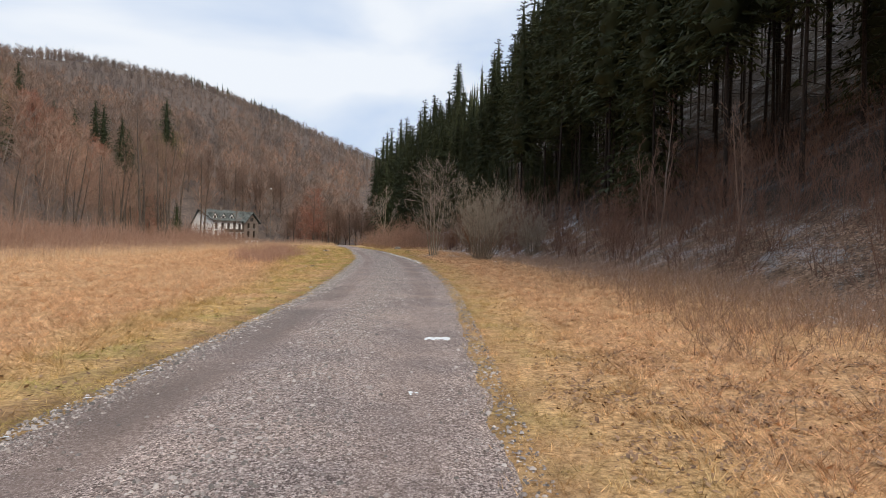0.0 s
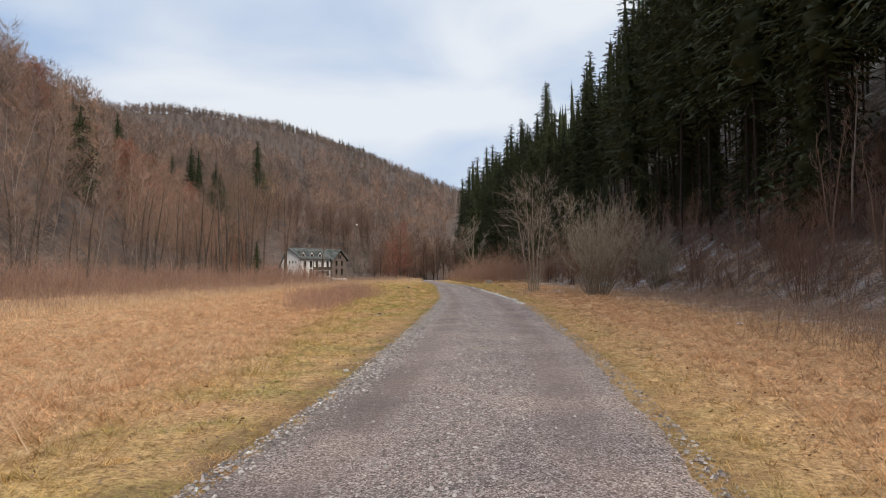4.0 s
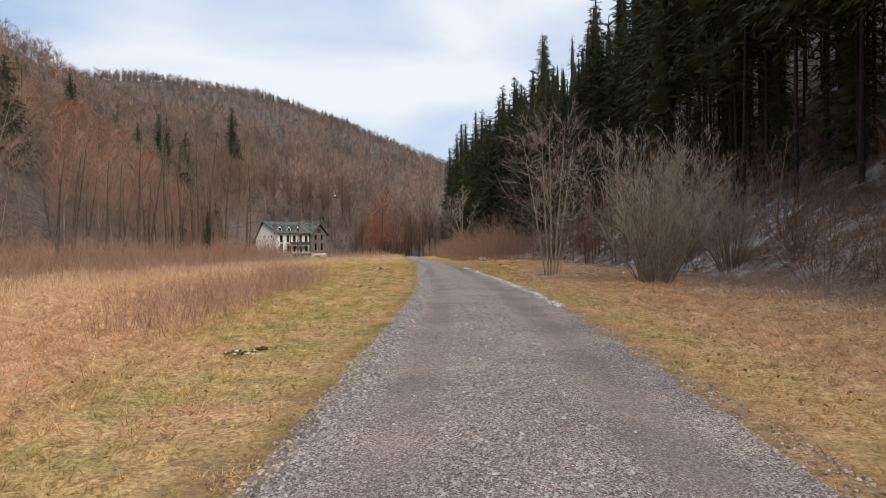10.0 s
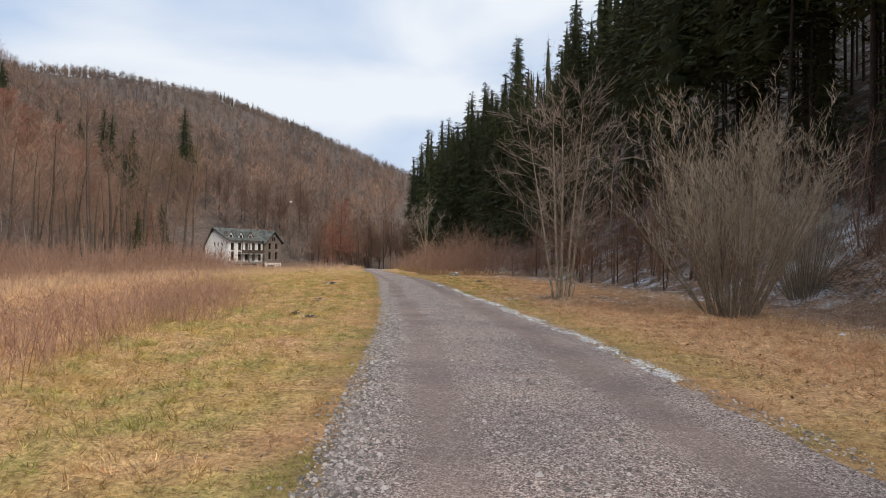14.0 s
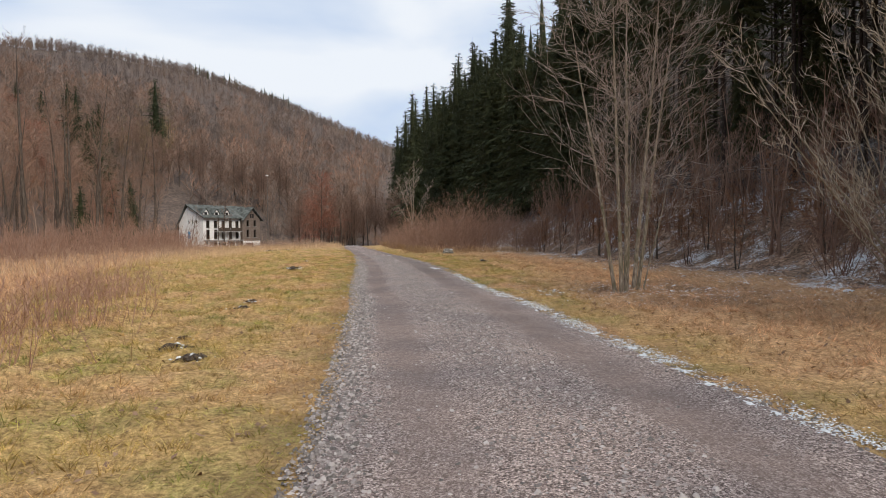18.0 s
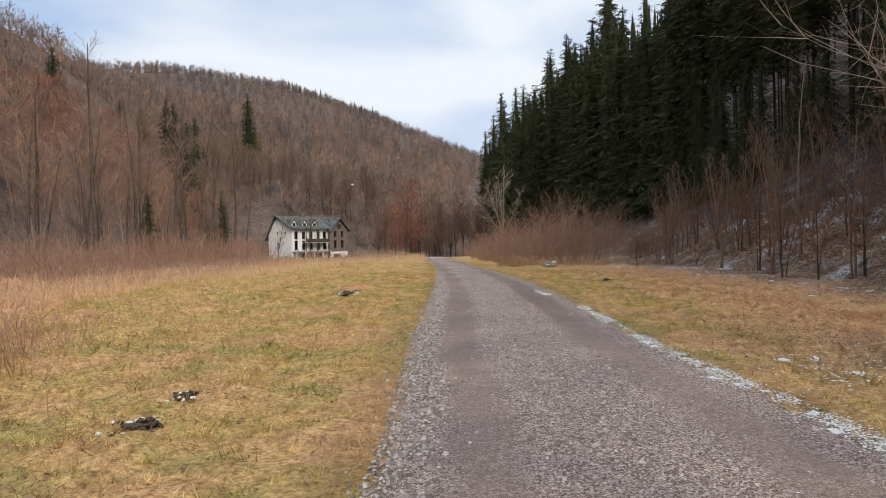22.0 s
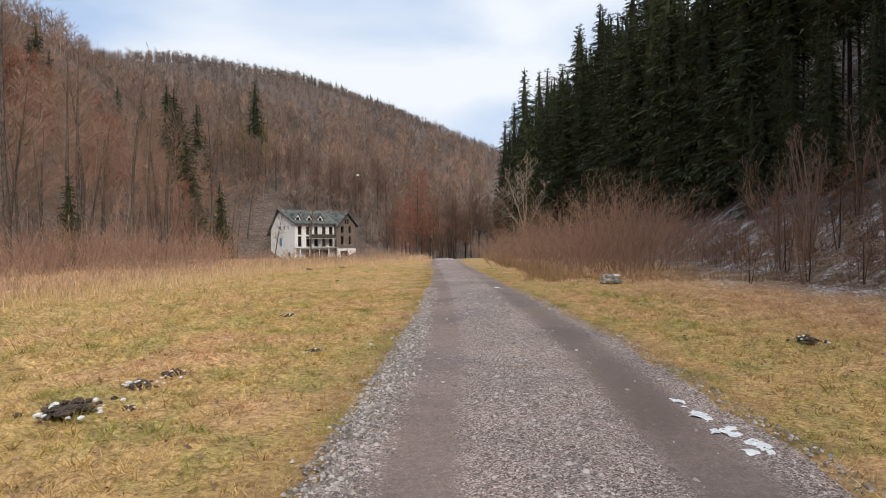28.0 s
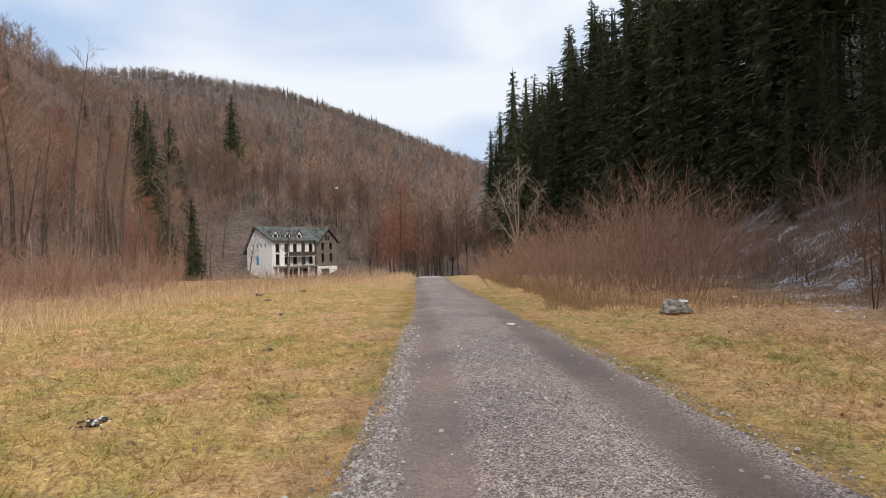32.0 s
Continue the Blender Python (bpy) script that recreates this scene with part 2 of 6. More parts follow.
def build_plaster(nt):
    g = n_noise(nt, 2.0, 5.0, 0.65)
    streak = n_noise(nt, 1.2, 4.0, 0.6, None, (1.0, 1.0, 0.2))
    c = n_ramp(nt, g, (0.3, (0.80, 0.79, 0.78)), (0.5, (0.92, 0.91, 0.90)))
    return n_mix(nt, n_ramp(nt, streak, (0.55, 0.0), (0.75, 0.4)), c, (0.35, 0.33, 0.32)), None


def plain(a, b, scale=4.0):
    def build(nt):
        g = n_noise(nt, scale, 4.0, 0.6)
        return n_ramp(nt, g, (0.35, a), (0.65, b)), n_bump(nt, g, 0.4, 0.01)
    return build


M_GROUND = material("meadow_and_forest_floor", build_ground, 0.95)
M_ROAD = material("gravel_road", build_road, 0.9)
M_GRAVEL = material("loose_gravel", build_gravel, 0.85)
M_BLADE = material("dry_grass", build_blade, 0.8)
M_STALK = material("dead_stalks", tone((0.16, 0.09, 0.05), (0.33, 0.20, 0.11), (0.55, 0.38, 0.21)), 0.85)
M_WEED = material("reddish_weeds", tone((0.21, 0.115, 0.082), (0.38, 0.225, 0.165), (0.58, 0.38, 0.285)), 0.85)
M_SPRUCE = material("spruce_needles", tone((0.03, 0.04, 0.019), (0.046, 0.057, 0.024), (0.072, 0.079, 0.031), 0.35), 0.7)
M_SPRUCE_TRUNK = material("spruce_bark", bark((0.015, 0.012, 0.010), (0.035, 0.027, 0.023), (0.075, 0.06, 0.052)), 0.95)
M_ALDER = material("mossy_grey_bark", bark((0.11, 0.085, 0.065), (0.32, 0.265, 0.205), (0.58, 0.50, 0.41), 30.0, 0.5), 0.9)
M_TWIG = material("bare_twigs", tone((0.215, 0.17, 0.145), (0.385, 0.312, 0.268), (0.58, 0.495, 0.435)), 0.85)
M_WILLOW = material("willow_twigs", tone((0.23, 0.19, 0.14), (0.44, 0.37, 0.285), (0.67, 0.585, 0.475)), 0.85)
M_WILLOW_STEM = material("willow_bark", bark((0.12, 0.098, 0.07), (0.25, 0.205, 0.15), (0.42, 0.355, 0.275), 25.0), 0.9)
M_SHRUB = material("red_brown_twigs", tone((0.16, 0.093, 0.068), (0.30, 0.182, 0.133), (0.48, 0.32, 0.24)), 0.85)
M_HILL = material("hillside_twigs", hill_wood((0.20, 0.165, 0.142), (0.285, 0.216, 0.176), (0.385, 0.256, 0.194)), 0.9)
M_NEAR_TRUNK = material("grey_brown_hill_trunks", hill_wood((0.12, 0.098, 0.085), (0.23, 0.188, 0.16), (0.46, 0.40, 0.35)), 0.9)
M_BRUSH = material("dull_brown_brush", tone((0.115, 0.062, 0.044), (0.22, 0.122, 0.087), (0.36, 0.22, 0.16)), 0.9)
M_EDGE_BRUSH = material("purplish_brown_brush", tone((0.18, 0.106, 0.08), (0.33, 0.205, 0.152), (0.50, 0.335, 0.255)), 0.9)
M_DULL_WEED = material("dull_dead_weeds", tone((0.19, 0.12, 0.09), (0.38, 0.255, 0.185), (0.60, 0.44, 0.335)), 0.9)
M_PALE = material("pale_grey_bark", bark((0.17, 0.145, 0.122), (0.34, 0.295, 0.25), (0.52, 0.47, 0.41), 16.0), 0.9)
M_PALE_STRAW = material("pale_standing_straw", tone((0.40, 0.26, 0.15), (0.62, 0.43, 0.27), (0.82, 0.62, 0.42)), 0.85)
M_RANK = material("rank_brown_weeds", tone((0.14, 0.08, 0.055), (0.30, 0.185, 0.125), (0.50, 0.34, 0.235)), 0.9)
M_LEAF = material("fallen_leaves", tone((0.10, 0.058, 0.038), (0.24, 0.14, 0.09), (0.44, 0.30, 0.20)), 0.85)
M_HILL_TRUNK = material("hillside_trunks", hill_wood((0.12, 0.10, 0.088), (0.17, 0.14, 0.122), (0.25, 0.208, 0.18)), 0.9)
# greyer twig tone, with the haze of distance put into the colour
M_FAR = material("far_wood_haze", hill_wood((0.14, 0.122, 0.115), (0.18, 0.151, 0.139), (0.22, 0.176, 0.157)), 0.95)
M_LARCH = material("larch_twigs", tone((0.21, 0.09, 0.06), (0.345, 0.153, 0.104), (0.46, 0.222, 0.157)), 0.9)
M_SNOW = material("old_snow", plain((0.62, 0.66, 0.70), (0.88, 0.90, 0.92), 30.0), 0.6)
M_SOIL = material("dark_soil", plain((0.03, 0.022, 0.018), (0.13, 0.10, 0.08), 35.0), 0.95)
M_ROCK = material("lichen_grey_rock", plain((0.15, 0.135, 0.115), (0.42, 0.395, 0.35), 9.0), 0.9)
M_PLASTER = material("peeling_white_plaster", build_plaster, 0.9)
M_BARE = material("unplastered_brown_wall", plain((0.13, 0.10, 0.085), (0.28, 0.225, 0.19), 3.0), 0.95)
M_ROOF = material("grey_green_roofing", plain((0.05, 0.055, 0.052), (0.17, 0.185, 0.172), 1.1), 0.8)
# near-black colour for the shade inside openings, laid on solid boxes
M_DARK = material("dark_opening_shade", plain((0.012, 0.011, 0.012), (0.03, 0.028, 0.028)), 0.6)
M_BLUE = material("faded_blue_board", plain((0.10, 0.28, 0.50), (0.18, 0.40, 0.62)), 0.7)
M_WOOD = material("weathered_dark_wood", plain((0.05, 0.038, 0.03), (0.13, 0.10, 0.08), 6.0), 0.9)
M_CONCRETE = material("grey_concrete", plain((0.28, 0.27, 0.26), (0.46, 0.45, 0.43), 3.0), 0.9)
M_METAL = material("dull_lamp_post_steel", plain((0.13, 0.12, 0.11), (0.21, 0.195, 0.18)), 0.6, 0.3)
M_LAMPGLASS = material("white_lamp_cover", plain((0.8, 0.8, 0.8), (0.9, 0.9, 0.9)), 0.3)

# ---- mesh helpers ----


def tri_mesh(name, v, f, mat, attrs=None, quads=False, smooth=False):
    v, f = np.asarray(v, np.float32), np.asarray(f, np.int32)
    k = f.shape[1]
    me = bpy.data.meshes.new(name)
    me.vertices.add(len(v))
    me.vertices.foreach_set("co", v.ravel())
    me.loops.add(f.size)
    me.loops.foreach_set("vertex_index", f.ravel())
    me.polygons.add(len(f))
    me.polygons.foreach_set("loop_start", np.arange(0, f.size, k, dtype=np.int32))
    if smooth:
        me.polygons.foreach_set("use_smooth", np.ones(len(f), bool))
    me.materials.append(mat)
    for key, values in (attrs or {}).items():
        me.attributes.new(key, "FLOAT", "POINT").data.foreach_set("value", np.asarray(values, np.float32))
    me.update(calc_edges=True)
    return me


def under(ob, parent):
    ob.parent = parent
    return ob


def part(name, bm, mat, parent, label=""):
    me = bpy.data.meshes.new(name)
    bm.to_mesh(me)
    bm.free()
    me.materials.append(mat)
    ob = under(new(name, me), parent)
    return tagged(ob, label) if label else ob


def part_mesh(name, me, parent, label=""):
    ob = under(new(name, me), parent)
    return tagged(ob, label) if label else ob


def thing(name, m, label, category, group=""):
    ob = new(name)
    ob.matrix_basis = m
    ob.empty_display_size = 0.3
    return tagged(ob, label, category, group)


def box(x0, x1, y0, y1, z0, z1, bevel=0.0):
    bm = bmesh.new()
    bmesh.ops.create_cube(bm, size=1.0)
    for v in bm.verts:
        v.co = Vector((x0 + (v.co.x + 0.5) * (x1 - x0), y0 + (v.co.y + 0.5) * (y1 - y0), z0 + (v.co.z + 0.5) * (z1 - z0)))
    if bevel:
        bmesh.ops.bevel(bm, geom=list(bm.edges), offset=bevel, segments=1, affect="EDGES")
    return bm


def prism(points, axis, lo, hi):
    """A closed prism over a polygon given in the two other axes."""
    bm = bmesh.new()
    rings = []
    for w in (lo, hi):
        ring = []
        for a, b in points:
            co = {"x": (w, a, b), "y": (a, w, b), "z": (a, b, w)}[axis]
            ring.append(bm.verts.new(co))
        rings.append(ring)
    n = len(points)
    bm.faces.new(rings[0])
    bm.faces.new(rings[1][::-1])
    for i in range(n):
        bm.faces.new((rings[0][i], rings[0][(i + 1) % n], rings[1][(i + 1) % n], rings[1][i]))
    bmesh.ops.recalc_face_normals(bm, faces=bm.faces)
    return bm


def perp_frames(d):
    d = d / np.maximum(np.linalg.norm(d, axis=1, keepdims=True), 1e-9)
    ref = np.where(np.abs(d[:, 2:3]) > 0.9, np.array([[1.0, 0, 0]]), np.array([[0, 0, 1.0]]))
    a = np.cross(d, ref)
    a /= np.maximum(np.linalg.norm(a, axis=1, keepdims=True), 1e-9)
    return a, np.cross(d, a)


def tubes(p0, p1, r0, r1, sides):
    """Tapered tubes, one for each segment."""
    p0, p1, r0, r1 = (np.asarray(q, float) for q in (p0, p1, r0, r1))
    n = len(p0)
    if not n:
        return np.zeros((0, 3)), np.zeros((0, 3), int)
    a, b = perp_frames(p1 - p0)
    ang = np.arange(sides) * 2 * np.pi / sides
    ring = a[:, None] * np.cos(ang)[None, :, None] + b[:, None] * np.sin(ang)[None, :, None]
    v = np.concatenate([p0[:, None] + ring * r0[:, None, None], p1[:, None] + ring * r1[:, None, None]], 1).reshape(-1, 3)
    i = np.arange(sides)
    j = (i + 1) % sides
    one = np.concatenate([np.stack([i, j, j + sides], 1), np.stack([i, j + sides, i + sides], 1)])
    f = (one[None] + (np.arange(n) * 2 * sides)[:, None, None]).reshape(-1, 3)
    return v, f


def limb_tube(p, r, sides):
    """One unbroken tapered tube along a line of points."""
    p, r = np.asarray(p, float), np.asarray(r, float)
    d = np.gradient(p, axis=0)
    a, b = perp_frames(d)
    ang = np.arange(sides) * 2 * np.pi / sides
    ring = a[:, None] * np.cos(ang)[None, :, None] + b[:, None] * np.sin(ang)[None, :, None]
    v = (p[:, None] + ring * r[:, None, None]).reshape(-1, 3)
    i = np.arange(sides)
    j = (i + 1) % sides
    one = np.concatenate([np.stack([i, j, j + sides], 1), np.stack([i, j + sides, i + sides], 1)])
    f = (one[None] + (np.arange(len(p) - 1) * sides)[:, None, None]).reshape(-1, 3)
    return v, f


def blades(p0, p1, w, rng):
    """Slim triangles from p0 to p1, w wide at the foot."""
    n = len(p0)
    a, b = perp_frames(p1 - p0)
    t = rng.uniform(0, 2 * np.pi, n)[:, None]
    side = (a * np.cos(t) + b * np.sin(t)) * np.asarray(w).reshape(-1, 1) * 0.5
    v = np.stack([p0 - side, p0 + side, p1], 1).reshape(-1, 3)
    return v, np.arange(3 * n).reshape(-1, 3)


def merge(*pieces):
    vs, fs, k = [], [], 0
    for v, f in pieces:
        vs.append(v)
        fs.append(f + k)
        k += len(v)
    return np.concatenate(vs), np.concatenate(fs)


def scatter_mesh(name, templates, places, mat, rng, tint=True):
    """One joined mesh of many turned copies. places: rows of x, y, z, scale."""
    pick = rng.integers(0, len(templates), len(places))
    vs, fs, ts, k = [], [], [], 0
    for i, (v, f) in enumerate(templates):
        pl = places[pick == i]
        if not len(pl):
            continue
        a = rng.uniform(0, 2 * np.pi, len(pl))
        c, s = np.cos(a)[:, None], np.sin(a)[:, None]
        st = rng.uniform(0.85, 1.15, len(pl))[:, None]
        x = (v[None, :, 0] * c - v[None, :, 1] * s) * pl[:, 3:4] * st + pl[:, 0:1]
        y = (v[None, :, 0] * s + v[None, :, 1] * c) * pl[:, 3:4] * st + pl[:, 1:2]
        z = v[None, :, 2] * pl[:, 3:4] + pl[:, 2:3]
        vs.append(np.stack([x, y, z], 2).reshape(-1, 3))
        fs.append((f[None] + (np.arange(len(pl)) * len(v))[:, None, None]).reshape(-1, 3) + k)
        ts.append(np.repeat(rng.random(len(pl)), len(v)))
        k += len(pl) * len(v)
    return tri_mesh(name, np.concatenate(vs), np.concatenate(fs), mat, {"tint": np.concatenate(ts)} if tint else None)


def stuff(name, me, label, category):
    return tagged(new(name, me), label, category, kind="stuff")


# ---- the lie of the land ----
ROAD_Y = np.array([-60, -20, 4, 10, 16, 22, 25, 29, 33, 41, 46.5, 49, 53, 60, 66, 70, 77, 88, 96, 106, 118, 130, 150.0])
ROAD_L = np.array([-2.6, -2.8, -2.95, -3.08, -3.25, -3.7, -3.96, -4.31, -4.68, -5.5, -6.24, -6.6, -7.32, -8.4, -9.36, -10.04, -11.4, -13.7, -15.5, -17.6, -20.1, -22.8, -28.0])
ROAD_R = np.array([0.6, 0.55, 0.5, 0.42, 0.3, 0.05, -0.22, -0.52, -0.85, -1.8, -2.75, -3.1, -3.95, -4.95, -5.95, -6.9, -8.55, -11.2, -13.2, -15.4, -18.0, -20.8, -26.0])
FOOT_R_Y = np.array([-120, 0, 12, 27, 45, 58, 72, 82, 95, 115, 150, 210, 300, 400, 700, 1500.0])
FOOT_R_X = np.array([13, 10.5, 9.8, 8.6, 6.8, 5.0, 2.6, 0.2, 0.8, -2.5, -12, -27, -38, -30, 70, 350.0])
FOOT_L_Y = np.array([-300, 40, 80, 105, 150, 200, 260, 350, 500, 1500.0])
FOOT_L_X = np.array([-50, -46, -46, -52, -68, -88, -92, -128, -190, -400.0])
CREST_Y = np.array([-300, 60, 150, 245, 330, 450, 600.0])
CREST_Z = np.array([104, 104, 101, 88, 62, 25, 0.0])
RIDGE = [(-420, 330, 108), (-225, 390, 105), (-187, 463, 110), (-145, 541, 102), (-118, 608, 86), (-89, 694, 71), (-40, 800, 62), (120, 1000, 90)]


def road_at(y):
    return np.interp(y, ROAD_Y, ROAD_L), np.interp(y, ROAD_Y, ROAD_R)


def waves(x, y, size, seed):
    """Soft uneven relief from a few crossing waves, about -1 to 1."""
    r = np.random.default_rng(seed)
    s = np.zeros(np.shape(x))
    for k in range(7):
        a, p, q = r.uniform(0, 2 * np.pi), r.uniform(0, 2 * np.pi), r.uniform(0.6, 1.7)
        s = s + np.sin((np.cos(a) * x + np.sin(a) * y) * 2 * np.pi * q / size + p)
    return s / 3.2


def step01(v, lo, hi):
    t = np.clip((v - lo) / (hi - lo), 0, 1)
    return t * t * (3 - 2 * t)


def dip(x, y):
    """The valley floor falls away beyond the brow of the meadow."""
    return 3.3 * np.maximum(step01(y, 104, 165) * step01(-x, 19, 38), 0.9 * step01(y, 107, 150))


def land(x, y):
    x, y = np.asarray(x, float), np.asarray(y, float)
    dr = 0.95 * (x - np.interp(y, FOOT_R_Y, FOOT_R_X))
    right = 0.72 * (np.sqrt(np.maximum(dr, 0) ** 2 + 1.0) - 1.0)
    right = np.where(right > 60, 60 + (right - 60) * 0.25, right)
    right = right + np.clip(dr / 10, 0, 1) * 0.5 * waves(x, y, 11.0, 5)
    dl = np.interp(y, FOOT_L_Y, FOOT_L_X) - x
    crest = np.interp(y, CREST_Y, CREST_Z)
    left = 0.78 * (np.sqrt(np.maximum(dl, 0) ** 2 + 9.0) - 3.0)
    left = np.where(left > crest, crest - 0.15 * (left - crest), left)
    left = np.maximum(left, 0) + np.clip(dl / 30, 0, 1) * 2.0 * waves(x, y, 60.0, 6)
    far = np.full(np.shape(x), -100.0)
    for (ax, ay, az), (bx, by, bz) in zip(RIDGE[:-1], RIDGE[1:]):
        ex, ey = bx - ax, by - ay
        t = np.clip(((x - ax) * ex + (y - ay) * ey) / (ex * ex + ey * ey), 0, 1)
        d = np.hypot(x - ax - t * ex, y - ay - t * ey)
        far = np.maximum(far, az + t * (bz - az) - 0.44 * d)
    far = np.maximum(far, 0)
    z = np.maximum(np.maximum(right * (dr > 0), left * (dl > 0)), far)
    z = z - dip(x, y) * (1 - step01(z, 0, 5))
    rl, rr = road_at(y)
    near = np.clip(np.maximum(rl - x, x - rr), 0, 3) / 3
    hummock = np.abs(waves(x, y, 1.25, 23)) + 0.7 * np.abs(waves(x, y, 0.8, 24))
    z = z + 0.05 * near * waves(x, y, 3.1, 7) + 0.075 * np.minimum(near * 1.6, 1) * (hummock - 0.75)
    inside = (x > rl + 0.16) & (x < rr - 0.16) & (y < 149) & (y > -59)
    return np.where(inside, z - 0.12, z)


def axis_steps(lo_far, lo, hi, hi_far, fine, grow):
    mid = list(np.arange(lo, hi + 1e-6, fine))
    up, s = [hi], fine
    while up[-1] < hi_far:
        s *= grow
        up.append(up[-1] + s)
    down, s = [lo], fine
    while down[-1] > lo_far:
        s *= grow
        down.append(down[-1] - s)
    return np.array(down[:0:-1] + mid + up[1:])


def build_land():
    xs = axis_steps(-2600, -17, 9, 2600, 0.17, 1.068)
    ys = axis_steps(-2000, 0, 82, 3200, 0.19, 1.068)
    gx, gy = np.meshgrid(xs, ys)
    gz = land(gx, gy)
    nx, ny = len(xs), len(ys)
    i, j = np.meshgrid(np.arange(nx - 1), np.arange(ny - 1))
    a = (j * nx + i).ravel()
    f = np.stack([a, a + 1, a + 1 + nx, a + nx], 1)
    rl, rr = road_at(gy)
    dr = gx - np.interp(gy, FOOT_R_Y, FOOT_R_X)
    dl = np.interp(gy, FOOT_L_Y, FOOT_L_X) - gx
    edge = np.maximum(rl - gx, gx - rr)
    litter = np.maximum(step01(dr + 1.2 * waves(gx, gy, 5.0, 9), -3.5, 0.0), step01(dl, -14, -2))
    litter = np.maximum(litter, step01(gy, 118, 135))
    alder = np.exp(-(((gx - 0.9) / 2.6) ** 2 + ((gy - 51.6) / 3.4) ** 2)) * (gx > rr + 0.8)
    litter = np.maximum(litter, 0.75 * np.clip(alder * 1.3 + 0.3 * waves(gx, gy, 1.6, 29) * (alder > 0.15), 0, 1))
    bare = 1 - 0.65 * (1 - step01(gy, 44, 54)) * (1 - step01(dr, 7, 10))
    snow = step01(dr + 1.5 * waves(gx, gy, 4.0, 10), -3.2, 0.5) * (1 - step01(gy, 190, 260)) * bare * (1 - 0.55 * step01(dr, 4.5, 6) * (1 - step01(dr, 8, 10))) * (1 - 0.7 * step01(dr, 7, 10))
    at = {"litter": litter.ravel(), "snow": snow.ravel(), "green": green_at(gx, gy).ravel(), "worn": ((1 - step01(edge + 0.2 * waves(gx, gy, 1.1, 19), 0.05, 0.7)) * np.where(gx < rl, 1 - 0.4 * step01(gy, 22, 34), 0.45)).ravel(), "needle_shade": step01(dr, 3, 6.5).ravel(), "hill": np.maximum(step01(dl, -4, 12), step01(gy, 150, 220)).ravel()}
    me = tri_mesh("ground", np.stack([gx, gy, gz], 2).reshape(-1, 3), f, M_GROUND, at, smooth=True)
    tagged(new("ground", me), "winter meadow, leaf litter and snow-dusted forest floor", "ground", kind="structure")


def green_at(x, y):
    rl, rr = road_at(y)
    edge = np.maximum(rl - x, x - rr)
    wide = np.interp(y, [0, 20, 40, 60, 80], [0.3, 1.2, 3.6, 9.0, 12.0])
    g = np.where(x < rl, 1 - step01(edge, wide, wide + 1.8), (0.65 + 0.35 * step01(y, 46, 62)) * (1 - step01(edge, 0.6 + 0.6 * step01(y, 46, 62), 2.0 + 4.0 * step01(y, 46, 70))))
    return np.clip(g * (0.85 + 0.3 * step01(y, 20, 45)), 0, 1)


build_land()


def road_ruts(x, y, rl, rr):
    """Left and right wheel ruts, 0 to about 1, and the place across the track in metres."""
    across = x - (rl + rr) / 2
    left, right = np.exp(-((across + 1.02) / 0.30) ** 4), np.exp(-((across - 1.0) / 0.34) ** 4)
    fade = np.clip(0.85 + 0.35 * waves(x, y, 9.0, 15), 0.4, 1.1) * np.interp(y, [0, 18, 28, 50, 58, 110], [0.7, 0.65, 0.65, 0.7, 1.1, 1.2])
    return left, right, np.clip(np.maximum(left, right) * fade, 0, 1.3), across


def road_height(x, y):
    rl, rr = road_at(y)
    s = np.clip((x - rl) / (rr - rl), 0, 1)
    return 0.035 * (1 - (2 * s - 1) ** 2) - 0.025 * road_ruts(x, y, rl, rr)[2] + 0.008 * waves(x, y, 1.3, 16) + 0.004 - dip(x, y)


def build_road_strip():
    ys = np.arange(-40, 148, 0.25)
    k = 36
    rl, rr = road_at(ys)
    rl, rr = rl + 0.05 * waves(ys, ys * 0, 2.3, 11) + 0.04 * waves(ys, ys * 0, 0.9, 12), rr + 0.05 * waves(ys, ys * 0, 2.7, 13) + 0.04 * waves(ys, ys * 0, 1.0, 14)
    s = np.linspace(-0.04, 1.04, k)
    gx = rl[:, None] + (rr - rl)[:, None] * s[None]
    gy = np.repeat(ys[:, None], k, 1)
    base_l, base_r = road_at(gy)
    rut_l, rut_r, rut, across = road_ruts(gx, gy, base_l, base_r)
    gz = np.where((s[None] < 0) | (s[None] > 1), -0.06 - dip(gx, gy), road_height(gx, gy))
    wet = np.clip(rut_r * step01(gy, 54, 62) * (1 - step01(gy, 76, 84)) * np.clip(0.6 + 0.6 * waves(gx, gy, 4.0, 17), 0, 1), 0, 1)
    wet = np.maximum(wet, 1.0 * step01(-across, 0.7, 1.1) * (1 - step01(gy, 14, 26)) * np.clip(0.7 + 0.6 * waves(gx, gy, 3.0, 18), 0, 1))
    n = len(ys)
    i, j = np.meshgrid(np.arange(k - 1), np.arange(n - 1))
    a = (j * k + i).ravel()
    f = np.stack([a, a + 1, a + 1 + k, a + k], 1)
    me = tri_mesh("road", np.stack([gx, gy, gz], 2).reshape(-1, 3), f, M_ROAD, {"rut": rut.ravel(), "wet": wet.ravel()}, smooth=True)
    tagged(new("road", me), "grey gravel track with two worn wheel ruts", "road", kind="structure")


build_road_strip()


# ---- trees ----
def grow(rng, start, way, length, steps, wander, lift):
    """A wandering polyline of points, lifted towards the light."""
    pts, d = [np.array(start, float)], np.array(way, float)
    for _ in range(steps):
        d = d + rng.normal(0, wander, 3) + np.array([0, 0, lift])
        d /= np.linalg.norm(d)
        pts.append(pts[-1] + d * length / steps)
    return np.array(pts)


